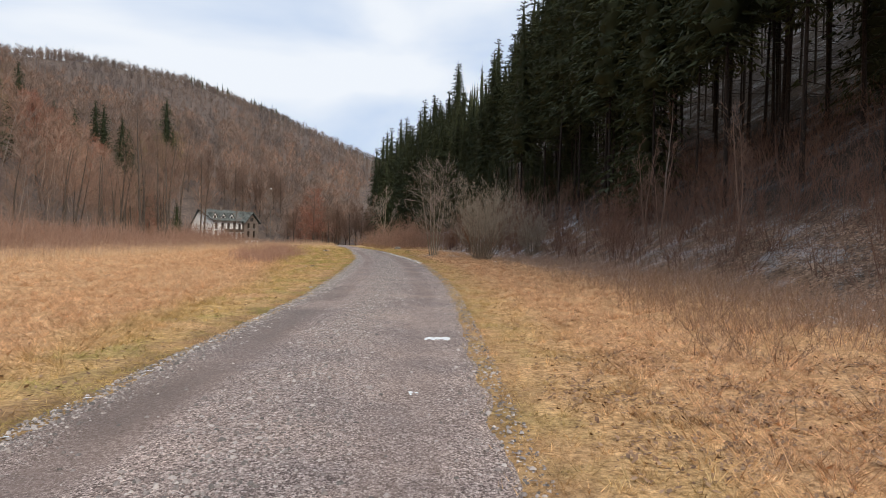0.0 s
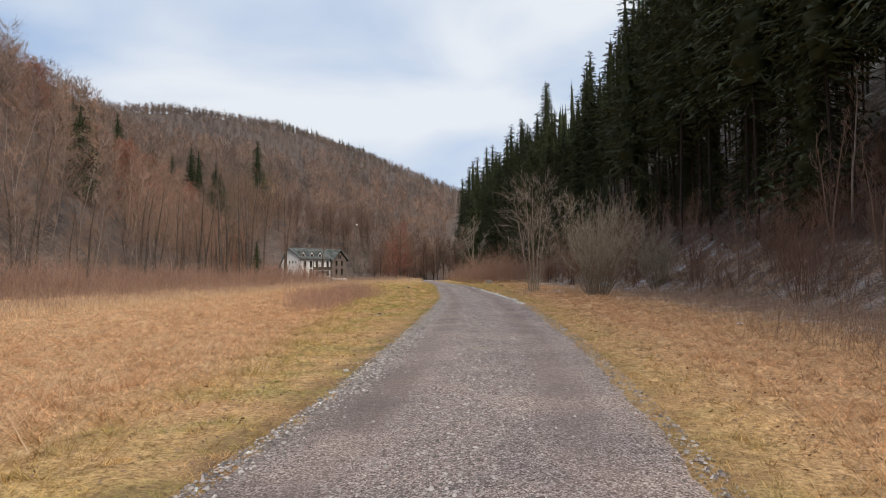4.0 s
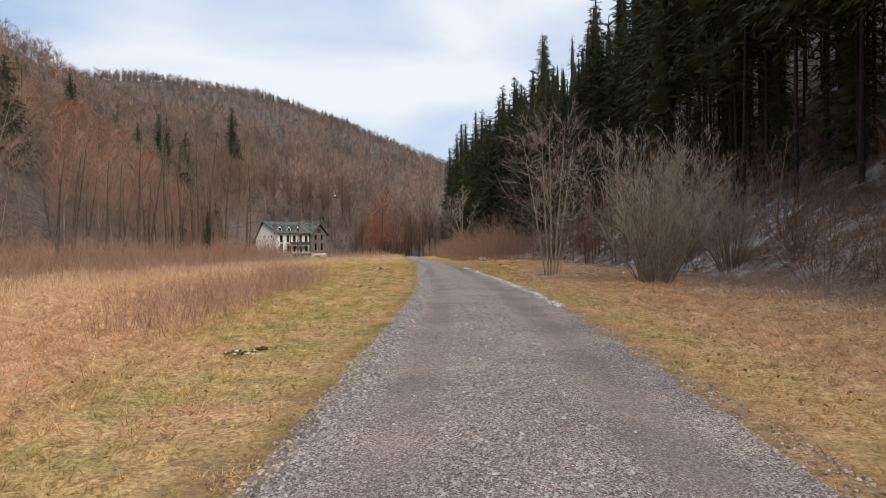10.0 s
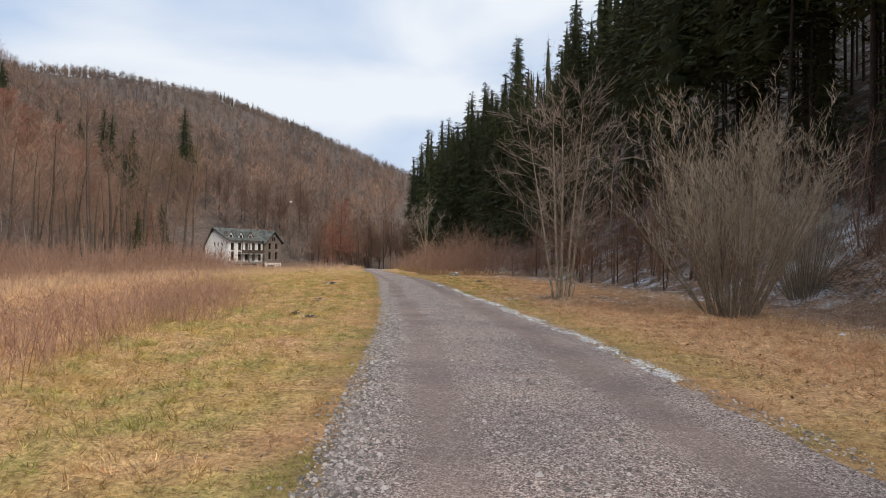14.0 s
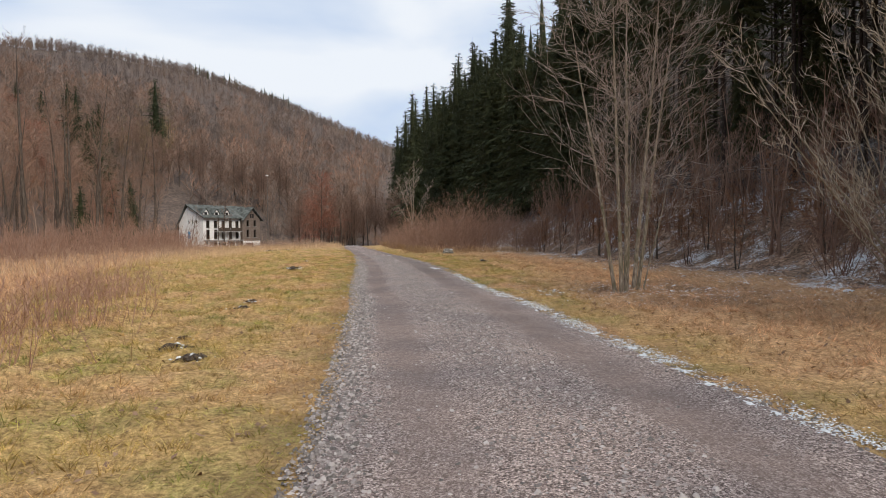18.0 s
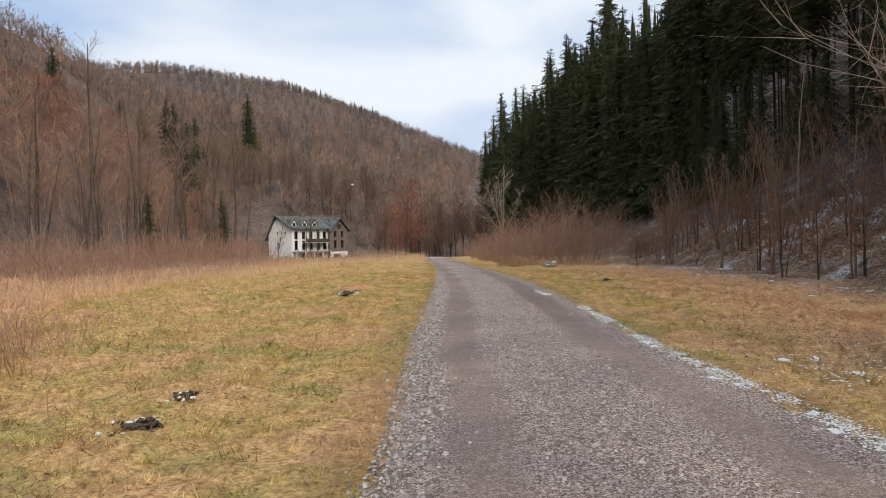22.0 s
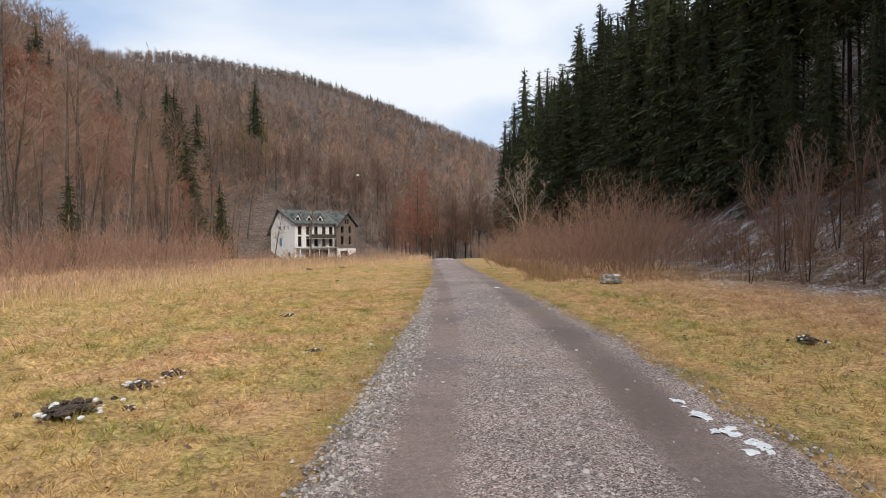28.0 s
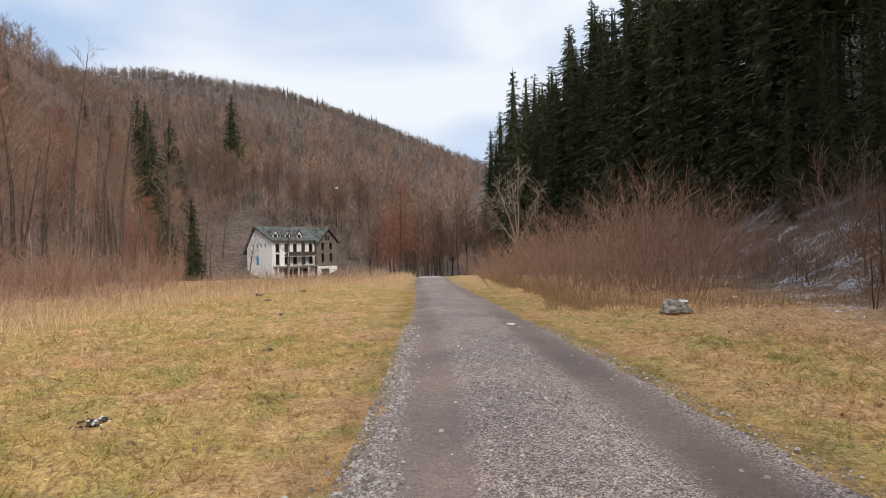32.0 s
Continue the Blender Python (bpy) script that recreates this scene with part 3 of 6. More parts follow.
def off_way(rng, d, angle):
    """A direction at that angle from d, turned at random round it."""
    a, b = perp_frames(d[None])
    t = rng.uniform(0, 2 * np.pi)
    side = a[0] * np.cos(t) + b[0] * np.sin(t)
    d = d / np.linalg.norm(d)
    return d * np.cos(angle) + side * np.sin(angle)


def bare_tree(rng, stems, limbs, twigs, sprays, limb_from=0.3, limb_len=0.35, angle=0.8, lift=0.10, thin=1.0, stem_sides=7, bend=0.05, limb_r=0.25):
    """Leafless tree. stems: rows of start, way, length, radius. Returns (stem meshes, twig mesh)."""
    stem, fine, tip0, tip1, tipw = [], [], [], [], []
    for start, way, length, radius in stems:
        p = grow(rng, start, way, length, 9, bend, 0.02)
        r = radius * (1 - np.linspace(0, 1, 10) * 0.88)
        stem.append(limb_tube(p, r, stem_sides))
        for _ in range(limbs):
            u = rng.uniform(limb_from, 0.98)
            k = min(int(u * 9), 8)
            base = p[k] + (p[k + 1] - p[k]) * (u * 9 - k)
            ll = length * limb_len * (1.15 - u * 0.75) * rng.uniform(0.6, 1.2)
            q = grow(rng, base, off_way(rng, p[k + 1] - p[k], angle * rng.uniform(0.7, 1.25)), ll, 5, 0.10, lift)
            rq = r[k] * limb_r * (1 - np.linspace(0, 1, 6) * 0.8)
            fine += [(q[i], q[i + 1], rq[i], rq[i + 1]) for i in range(5)]
            for _ in range(twigs):
                w = rng.uniform(0.2, 1.0)
                j = min(int(w * 5), 4)
                b2 = q[j] + (q[j + 1] - q[j]) * (w * 5 - j)
                tl = ll * 0.45 * rng.uniform(0.5, 1.2)
                t2 = grow(rng, b2, off_way(rng, q[j + 1] - q[j], 0.65), tl, 3, 0.12, lift)
                rt = np.array([1.0, 0.7, 0.45, 0.2]) * 0.006 * thin
                fine += [(t2[i], t2[i + 1], rt[i], rt[i + 1]) for i in range(3)]
                for _ in range(sprays):
                    z = rng.uniform(0.2, 1.0)
                    m = min(int(z * 3), 2)
                    b3 = t2[m] + (t2[m + 1] - t2[m]) * (z * 3 - m)
                    tip0.append(b3)
                    tip1.append(b3 + (off_way(rng, t2[m + 1] - t2[m], 0.55) + np.array([0, 0, lift])) * tl * rng.uniform(0.25, 0.6))
                    tipw.append(0.007 * thin)
    col = lambda rows: [np.array([s[i] for s in rows]) for i in range(4)]
    twig = tubes(*col(fine), 3)
    if tip0:
        twig = merge(twig, blades(np.array(tip0), np.array(tip1), np.array(tipw), rng))
    return stem, twig


def spruce_meshes(rng, height, bare, spread, whorls, per, fingers):
    """Trunk and crown of a spruce: drooping twigs over a dense ragged heart; bare: the share of the trunk below the crown."""
    lean = rng.normal(0, 0.012, 2)
    zz = np.linspace(0, height, 9)
    c = np.stack([zz * lean[0], zz * lean[1], zz], 1)
    r = 0.0040 * height * (1 - zz / height * 0.96)
    trunk = limb_tube(c, r, 6)
    p0, p1, w = [], [], []
    for k in range(whorls):
        u = min(max(bare + (1 - bare) * (k + rng.uniform(-0.3, 0.3)) / whorls, bare), 0.985)
        share = (1 - u) / (1 - bare)
        reach = spread * share ** 0.8 * rng.uniform(0.68, 1.2) + 0.25
        if u < bare + 0.10:
            reach *= 0.6 + 4.0 * (u - bare)
        a0 = rng.uniform(0, 6.28)
        count = per if share > 0.12 else 6
        for m in range(count):
            a = a0 + m * 6.283 / count + rng.normal(0, 0.3)
            z = min(u + (1 - bare) / whorls * rng.uniform(-0.6, 0.6), 0.99) * height
            base = np.array([z * lean[0], z * lean[1], z])
            ln = reach * rng.uniform(0.6, 1.2)
            droop = -0.22 - 0.30 * (1 - u) + rng.normal(0, 0.15) + (0.5 if share < 0.08 else 0.0)
            out = np.array([np.cos(a), np.sin(a), droop])
            side = np.array([-np.sin(a), np.cos(a), 0.0])
            end = base + out * ln
            p0.append(base)
            p1.append(end)
            w.append(0.09 + 0.03 * ln)
            for _ in range(fingers):
                t = 0.35 + 0.65 * rng.random()
                b = base + (end - base) * t + side * rng.normal(0, 0.12) * ln
                q = out * rng.uniform(0.2, 0.95) + side * rng.normal(0, 0.5) + np.array([0, 0, 0.15 - 0.75 * rng.random()])
                p0.append(b)
                p1.append(b + q * (0.28 + ln * rng.uniform(0.05, 0.14)))
                w.append((0.09 + 0.03 * ln) * rng.uniform(0.7, 1.3))
    p0.append(c[-2] * 0.3 + c[-1] * 0.7)
    p1.append(c[-1] + np.array([0, 0, 0.6]))
    w.append(0.16)
    tiers, sides = max(14, whorls), 9
    hv, hf = [], []
    for k in range(tiers + 1):
        u = bare + 0.03 + (0.95 - bare) * k / tiers
        rad = spread * ((1 - min(u, 1.0)) / (1 - bare)) ** 0.8 * (0.15 if k == 0 else 0.33 if k > 1 else 0.25)
        for i in range(sides):
            a = 6.283 * (i + 0.5 * (k % 2)) / sides
            q = rad * rng.uniform(0.4, 1.4)
            z = (u + rng.uniform(-0.6, 0.2) * (1 - bare) / tiers) * height
            hv.append((z * lean[0] + np.cos(a) * q, z * lean[1] + np.sin(a) * q, z))
    for k in range(tiers):
        for i in range(sides):
            b0, b1, t0, t1 = k * sides + i, k * sides + (i + 1) % sides, (k + 1) * sides + i, (k + 1) * sides + (i + 1) % sides
            hf += [(b0, b1, t1), (b0, t1, t0)]
    return trunk, merge(blades(np.array(p0), np.array(p1), np.array(w), rng), (np.array(hv), np.array(hf)))


def dead_branches(rng, height, lo, hi, count):
    z = rng.uniform(lo, hi, count) * height
    a = rng.uniform(0, 2 * np.pi, count)
    ln = rng.uniform(0.5, 1.6, count)
    p0 = np.stack([0 * z, 0 * z, z], 1)
    p1 = p0 + np.stack([np.cos(a) * ln, np.sin(a) * ln, -0.25 * ln], 1)
    return blades(p0, p1, np.full(count, 0.05), rng)


rng = np.random.default_rng(11)

SPRUCE_KINDS = []
for spec in ((29, 0.33, 3.2, 36, 9, 11), (26, 0.36, 3.0, 33, 9, 11), (31, 0.31, 3.3, 38, 9, 11), (25, 0.05, 3.9, 44, 9, 12), (21, 0.03, 3.6, 40, 9, 12), (31, 0.48, 3.0, 29, 9, 11), (28, 0.44, 2.9, 29, 9, 11), (29, 0.34, 3.4, 28, 8, 5), (26, 0.38, 3.3, 26, 8, 5)):
    trunk, crown = spruce_meshes(rng, *spec)
    trunk = merge(trunk, dead_branches(rng, spec[0], 0.12, spec[1] + 0.1, 70 if spec[1] > 0.2 else 6))
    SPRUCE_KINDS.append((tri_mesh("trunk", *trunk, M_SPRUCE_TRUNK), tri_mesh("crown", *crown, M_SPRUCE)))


def place_spruce(kind, x, y, scale, turn, label):
    ob = thing("spruce_tree", pose(x, y, float(land(x, y)) - 0.15, 0, 0, turn) @ Matrix.Scale(scale, 4), label, "tree", "spruces on the wooded slope")
    part_mesh("trunk", SPRUCE_KINDS[kind][0], ob)
    part_mesh("crown", SPRUCE_KINDS[kind][1], ob)
    return ob


def foot_r(y):
    return float(np.interp(y, FOOT_R_Y, FOOT_R_X))


def plant_spruces():
    taken, behind = [], []
    # full skirts at the wood's edge, tall bare trunks on the slope
    for y in np.arange(4, 215, 3.1):
        for d0 in (6.0, 8.5, 11.0, 14.0, 17.0, 20.5):
            yy = y + rng.uniform(-1.4, 1.4)
            d = d0 + rng.uniform(-1.5, 1.5)
            if (d < 5.2 and yy < 45) or (d0 < 9 and 70 < yy < 106):
                continue
            if rng.random() < (0.06 if yy < 88 else 0.27 if yy > 107 else 0.16) or len(taken) > 420:
                continue
            if yy > 130 and d0 > 14:
                continue
            x = foot_r(yy) + d
            if d0 > 15 or (d0 > 12 and yy > 95):
                behind.append((x, yy, float(land(x, yy)) - 0.2, rng.uniform(0.76, 0.97)))
                continue
            edge = d0 < 11 and yy > 107
            if edge or rng.random() < (0.03 if yy > 80 or yy < 40 else 0.10):
                kind = 3 + int(rng.random() < 0.45)
            elif rng.random() < (0.3 if yy < 80 else 0.45 if yy < 112 else 0.0):
                kind = 5 + int(rng.random() < 0.5)
            else:
                kind = 7 + int(rng.random() < 0.5) if d0 > 13 else int(rng.integers(0, 3))
            taken.append((x, yy))
            lab = "dark green spruce with branches down to its foot" if kind in (3, 4) else "tall dark spruce with a bare lower trunk on the slope"
            ob = place_spruce(kind, x, yy, (rng.uniform(0.6, 0.85) if kind in (3, 4) and yy < 82 else rng.uniform(0.8, 1.02) if edge else rng.uniform(0.76, 0.97)) * (1.06 if yy > 125 else 1.0), rng.uniform(0, 360), lab)
            ob.matrix_basis = ob.matrix_basis @ Matrix.Diagonal((1.18, 1.18, 1.0, 1.0))
    # low young spruces closing the wood's edge
    for y in np.arange(62, 118, 1.7):
        yy = y + rng.uniform(-1.2, 1.2)
        x = foot_r(yy) + (rng.uniform(5.4, 8.5) if yy > 90 else rng.uniform(8.2, 11.5))
        place_spruce(3 + int(rng.random() < 0.6), x, yy, rng.uniform(0.22, 0.46), rng.uniform(0, 360), "young dark spruce with low branches under the tall trunks")
    for x, y, k in ((-13.3, 149, 1.15), (-5.8, 150, 1.12), (-2.7, 152, 1.16), (2.0, 120, 0.98)):
        place_spruce(3, x, y, k, x * 30, "tall full-skirted spruce with sunlit olive branches")
    for x, y in ((-17.0, 206), (-20.5, 216), (-24, 228), (-13.5, 197)):
        place_spruce(3, x, y, 1.25, x * 30, "tall dark spruce at the wood's far corner")
    # the wood behind
    trunks, crowns = [], []
    for spec in ((29, 0.34, 3.4, 16, 7, 1), (26, 0.38, 3.2, 15, 7, 1), (31, 0.32, 3.5, 17, 7, 1)):
        t, c = spruce_meshes(rng, *spec)
        trunks.append(t)
        crowns.append(c)
    pts = []
    for y in np.arange(0, 330, 5.2):
        for d in np.arange(23, 78, 5.6):
            yy, dd = y + rng.uniform(-1.7, 1.7), d + rng.uniform(-1.7, 1.7)
            if y > 130:
                dd -= 6
            if rng.random() < 0.25 or (dd > 60 and rng.random() < 0.4):
                continue
            x = foot_r(yy) + dd
            pts.append((x, yy, float(land(x, yy)) - 0.2, rng.uniform(0.68, 0.92)))
    for y in np.arange(215, 420, 5.0):
        for d in (9, 14, 19):
            yy, dd = y + rng.uniform(-2, 2), d + rng.uniform(-2, 2)
            x = foot_r(yy) + dd
            pts.append((x, yy, float(land(x, yy)) - 0.2, rng.uniform(0.6, 0.85)))
    pts = np.array(pts + behind)
    state = np.random.default_rng(3)
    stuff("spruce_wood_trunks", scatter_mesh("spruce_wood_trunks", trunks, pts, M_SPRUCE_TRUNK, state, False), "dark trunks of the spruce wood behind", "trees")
    state = np.random.default_rng(3)
    stuff("spruce_wood_crowns", scatter_mesh("spruce_wood_crowns", crowns, pts, M_SPRUCE, state, False), "dark green crowns of the spruce wood behind", "trees")


plant_spruces()


def hill_tree(rng, height, trunk_r, limbs, tips, width, crown_from, tip_w):
    """Cheap leafless tree for the far hillsides: (trunk mesh, twig mesh)."""
    p = grow(rng, (0, 0, -0.3), (rng.normal(0, 0.09), rng.normal(0, 0.09), 1), height * 0.9, 4, 0.06, 0.02)
    r = trunk_r * (1 - np.linspace(0, 1, 5) * 0.85)
    trunk = tubes(p[:-1:2], p[2::2], r[:-1:2], r[2::2], 3) if tips < 100 else tubes(p[:-1], p[1:], r[:-1], r[1:], 4)
    l0, l1 = [], []
    for _ in range(limbs):
        u = rng.uniform(crown_from, 0.95)
        k = min(int(u * 4), 3)
        b = p[k] + (p[k + 1] - p[k]) * (u * 4 - k)
        ln = width * (1.2 - 0.75 * u) * rng.uniform(0.6, 1.1)
        a = rng.uniform(0, 6.283)
        l0.append(b)
        l1.append(b + np.array([np.cos(a) * 0.75, np.sin(a) * 0.75, 0.75]) * ln)
    l0, l1 = np.array(l0), np.array(l1)
    limb = blades(l0, l1, np.full(limbs, trunk_r * 0.55), rng)
    pick = rng.integers(0, limbs, tips)
    s = rng.uniform(0.25, 1.0, tips)[:, None]
    q0 = l0[pick] + (l1[pick] - l0[pick]) * s
    d = (l1 - l0)[pick]
    d = d / np.linalg.norm(d, axis=1, keepdims=True) + rng.normal(0, 0.5, (tips, 3)) + np.array([0, 0, 0.15])
    q1 = q0 + d * (width * rng.uniform(0.22, 0.5, tips))[:, None]
    return trunk, merge(limb, blades(q0, q1, np.full(tips, tip_w), rng))


def far_tree(rng, height, width, tips, tip_w):
    """A soft leafless crown for woods hundreds of metres off: (trunk mesh, twig mesh)."""
    trunk = blades(np.array([(0, 0, -0.5)] * 2), np.array([(0.2, 0, height), (-0.1, 0.2, height * 0.95)]), np.full(2, 0.3), rng)
    a, u = rng.uniform(0, 6.283, tips), rng.uniform(0.0, 0.9, tips)
    r = width * np.sqrt(rng.random(tips)) * (1.1 - 0.6 * u)
    p0 = np.stack([np.cos(a) * r * 0.4, np.sin(a) * r * 0.4, u * height], 1)
    p1 = np.stack([np.cos(a) * r, np.sin(a) * r, u * height + rng.uniform(0.6, 2.4, tips)], 1)
    return trunk, blades(p0, p1, np.full(tips, tip_w), rng)


def plant_hills():
    g = np.random.default_rng(21)
    near = [hill_tree(g, h, 0.062, 26, 430, w, 0.16, 0.036) for h, w in ((13, 2.9), (15, 3.1), (11, 2.8), (14, 2.6))]
    mid = [hill_tree(g, h, 0.11, 14, 90, w, 0.15, 0.11) for h, w in ((9.5, 3.6), (11, 3.8), (8.0, 3.4))]
    far = [far_tree(g, h, 2.7, 34, 0.17) for h in (6.4, 7.2, 5.6, 6.0)]
    pn, pm, pf = [], [], []
    for y in np.arange(38, 330, 3.7):
        for d in np.arange(4, 175, 3.6):
            yy, dd = y + g.uniform(-2.1, 2.1), d + g.uniform(-2.0, 2.0)
            if dd > 46 and g.random() < 0.28:
                continue
            x = float(np.interp(yy, FOOT_L_Y, FOOT_L_X)) - dd
            if abs((x + 70.5) * 0.79 + (yy - 100.5) * 0.61) < 3.4 and -5 < (x + 70.5) * 0.61 - (yy - 100.5) * 0.79 < 14:
                continue
            row = (x, yy, 0.0, g.uniform(0.75, 1.15))
            if dd < 46 and yy < 250:
                pn.append(row)
            elif -x < 300:
                pm.append(row)
    for (ax, ay, az), (bx, by, bz) in zip(RIDGE[:-1], RIDGE[1:]):
        ln = math.hypot(bx - ax, by - ay)
        nx, ny = (by - ay) / ln, -(bx - ax) / ln
        for _ in range(int(ln * 285 / 17)):
            t, d = g.random(), -14 + 285 * g.random() ** 1.45 if g.random() < 0.8 else g.uniform(-9, 5)
            x, y = ax + (bx - ax) * t + nx * d, ay + (by - ay) * t + ny * d
            if x < foot_r(y) + (40 if y > 400 else -6) and y > 250:
                pf.append((x, y, 0.0, g.uniform(0.65, 0.95)))
    for i in range(1, len(RIDGE) - 2):
        (ax, ay, _), (bx, by, _), (ex, ey, _) = RIDGE[i - 1:i + 2]
        lo, hi = math.atan2(-(bx - ax), by - ay), math.atan2(-(ex - bx), ey - by)
        for _ in range(int(abs(hi - lo) * 200 * 200 / 2 / 15)):
            a, d = g.uniform(min(lo, hi), max(lo, hi)), 200 * math.sqrt(g.random())
            x, y = bx + math.cos(a) * d, by + math.sin(a) * d
            if y > 250:
                pf.append((x, y, 0.0, g.uniform(0.65, 0.95)))
    # pale birches standing out on the far slope
    bx, by = [], []
    for _ in range(60):
        t, d = g.random() * 0.75 + 0.1, 60 + 150 * g.random()
        seg = int(g.integers(2, 5))
        (ax, ay, az), (ex, ey, ez) = RIDGE[seg], RIDGE[seg + 1]
        ln = math.hypot(ex - ax, ey - ay)
        k = int(g.integers(4, 16))
        bx += list(ax + (ex - ax) * t + (ey - ay) / ln * d + g.normal(0, 7, k))
        by += list(ay + (ey - ay) * t - (ex - ax) / ln * d + g.normal(0, 7, k))
    foot = np.stack([bx, by, land(np.array(bx), np.array(by))], 1)
    top = foot + np.stack([g.normal(0, 0.5, len(bx)), g.normal(0, 0.5, len(bx)), g.uniform(5.5, 8.5, len(bx))], 1)
    stuff("distant_birch_trunks", tri_mesh("distant_birch_trunks", *blades(foot, top, np.full(len(bx), 0.42), g), M_PALE), "pale birch trunks standing out on the far slope", "trees")
    for _ in range(900):
        y = 165 + 230 * g.random() ** 1.3
        x = g.uniform(float(np.interp(y, FOOT_L_Y, FOOT_L_X)) + 2, foot_r(y) - 6)
        if (-92 < x < -40 and y < 222) or (y < 190 and x > -50):
            continue
        pm.append((x, y, 0.0, g.uniform(0.7, 1.15)))
    for name, temps, pts, m_twig, label in (("hillside_wood", near, pn, M_HILL, "leafless brown-grey trees on the near hillside"), ("valley_wood", mid, pm, M_HILL, "leafless trees on the upper hillside and valley floor"),
                                            ("distant_wood", far, pf, M_FAR, "leafless woods on the far ridge")):
        pts = np.array(pts)
        pts[:, 2] = land(pts[:, 0], pts[:, 1])
        state = np.random.default_rng(31)
        stuff(name + "_trunks", scatter_mesh(name + "_trunks", [t[0] for t in temps], pts, M_HILL_TRUNK if name == "distant_wood" else M_NEAR_TRUNK, state), label + ", trunks", "trees")
        state = np.random.default_rng(31)
        stuff(name + "_twigs", scatter_mesh(name + "_twigs", [t[1] for t in temps], pts, m_twig, state), label + ", twigs", "trees")


plant_hills()


# ---- left bank trees ----
def add_tree(name, x, y, stem, twig, m_stem, m_twig, label, turn=0.0, group=""):
    ob = thing(name, pose(x, y, float(land(x, y)) - 0.05, 0, 0, turn), label, "tree", group)
    for one in stem:
        part_mesh("stem" if len(stem) > 1 else "trunk", tri_mesh("stem", *one, m_stem, smooth=True), ob)
    part_mesh("crown", tri_mesh("crown", *twig, m_twig), ob)
    return ob


def copies(ob, places, group):
    """Further trees like ob; places: rows of x, y, scale, turn."""
    tagged(ob, group=group)
    for x, y, k, turn in places:
        copy_thing(ob, pose(x, y, float(land(x, y)) - 0.05, 0, 0, turn) @ Matrix.Scale(k, 4))


def left_bank():
    g = np.random.default_rng(41)
    kinds = []
    for h in (15.0, 13.0, 11.0):
        st = [((0, 0, 0), (g.normal(0, 0.05), g.normal(0, 0.05), 1), h, 0.18)]
        stem, twig = bare_tree(g, st, 36, 6, 4, 0.38, 0.24, 0.9, 0.06, 2.0, 6, 0.035)
        kinds.append((stem, twig))
    first = []
    for i, (stem, twig) in enumerate(kinds):
        x, y = ((-40.5, 95), (-43, 86), (-37.5, 101))[i]
        first.append(add_tree("alder_tree", x, y, stem, twig, M_HILL_BARK, M_TWIG_DARK, "tall slender leafless tree at the meadow's far edge", 0, "bare trees at the meadow edge"))
    rows = [[], [], []]
    for y in np.arange(48, 150, 2.7):
        x = float(np.interp(y, FOOT_L_Y, FOOT_L_X)) + g.uniform(-4, 5.5)
        rows[int(g.integers(0, 3))].append((x, y + g.uniform(-1.5, 1.5), g.uniform(0.7, 1.1), g.uniform(0, 360)))
    for x, y in ((-61, 168), (-55.5, 172), (-38, 190), (-40, 205), (-33, 195), (-41, 215), (-82, 190), (-86, 205), (-80, 180), (-74, 178), (-46, 210), (-30, 170)):
        rows[int(g.integers(0, 3))].append((x, y, g.uniform(0.8, 1.05), g.uniform(0, 360)))
    for x, y in ((-46.5, 109), (-49.5, 107), (-47.8, 116.7), (-44, 100), (-51, 118), (-54, 124), (-45.5, 121), (-43.5, 93)):
        rows[0].append((x, y, g.uniform(1.05, 1.3), g.uniform(0, 360)))
    for ob, r in zip(first, rows):
        copies(ob, r, "bare trees at the meadow edge")
    # full-crowned trees behind the house and up to the bend of the road
    w = np.random.default_rng(43)
    belt = []
    for h, limbs in ((17.0, 100), (14.5, 84)):
        st = [((0, 0, 0), (w.normal(0, 0.04), 0.0, 1), h, 0.2), ((0.1, 0, h * 0.3), (0.16, 0.06, 1), h * 0.6, 0.1)]
        stem, twig = bare_tree(w, st, limbs, 7, 5, 0.22, 0.26, 0.85, 0.07, 3.4, 6, 0.03)
        belt.append((stem, twig))
    lead = [add_tree("alder_tree", x, y, stem, twig, M_HILL_BARK, M_TWIG_DARK, "tall dark leafless tree beside the derelict villa", 0, "bare trees round the villa") for (x, y), (stem, twig) in zip(((-39.0, 184), (-31.0, 190)), belt)]
    rows = [[], []]
    for x in np.arange(-42.5, -17, 1.5):
        y = 188 + w.uniform(-6, 12)
        rows[int(w.integers(0, 2))].append((x * y / 180 + w.uniform(-1, 1), y, w.uniform(0.75, 1.05), w.uniform(0, 360)))
    for x in np.arange(-112, -58, 3.0):
        rows[int(w.integers(0, 2))].append((x, 232 + w.uniform(0, 12), w.uniform(0.9, 1.2), w.uniform(0, 360)))
    for ob, r in zip(lead, rows):
        copies(ob, r, "bare trees round the villa")
    # larch by the road beyond the house
    st = [((0, 0, 0), (0, 0, 1), 17.0, 0.2)]
    stem, twig = bare_tree(np.random.default_rng(44), st, 130, 8, 6, 0.12, 0.28, 1.3, 0.02, 4.6, 6, 0.02)
    larch = add_tree("larch_tree", -34.4, 170, stem, twig, M_HILL_BARK, M_LARCH, "bare rust-brown larch beside the bend of the road")
    copies(larch, [(-44, 196, 0.8, 70), (-96, 150, 0.9, 130), (-100, 172, 0.85, 200), (-104, 190, 0.95, 20), (-90, 138, 0.8, 90)] + [(-66 - 46 * g.random(), 96 + 62 * g.random(), g.uniform(0.5, 0.85), g.uniform(0, 360)) for _ in range(13)], "larches")
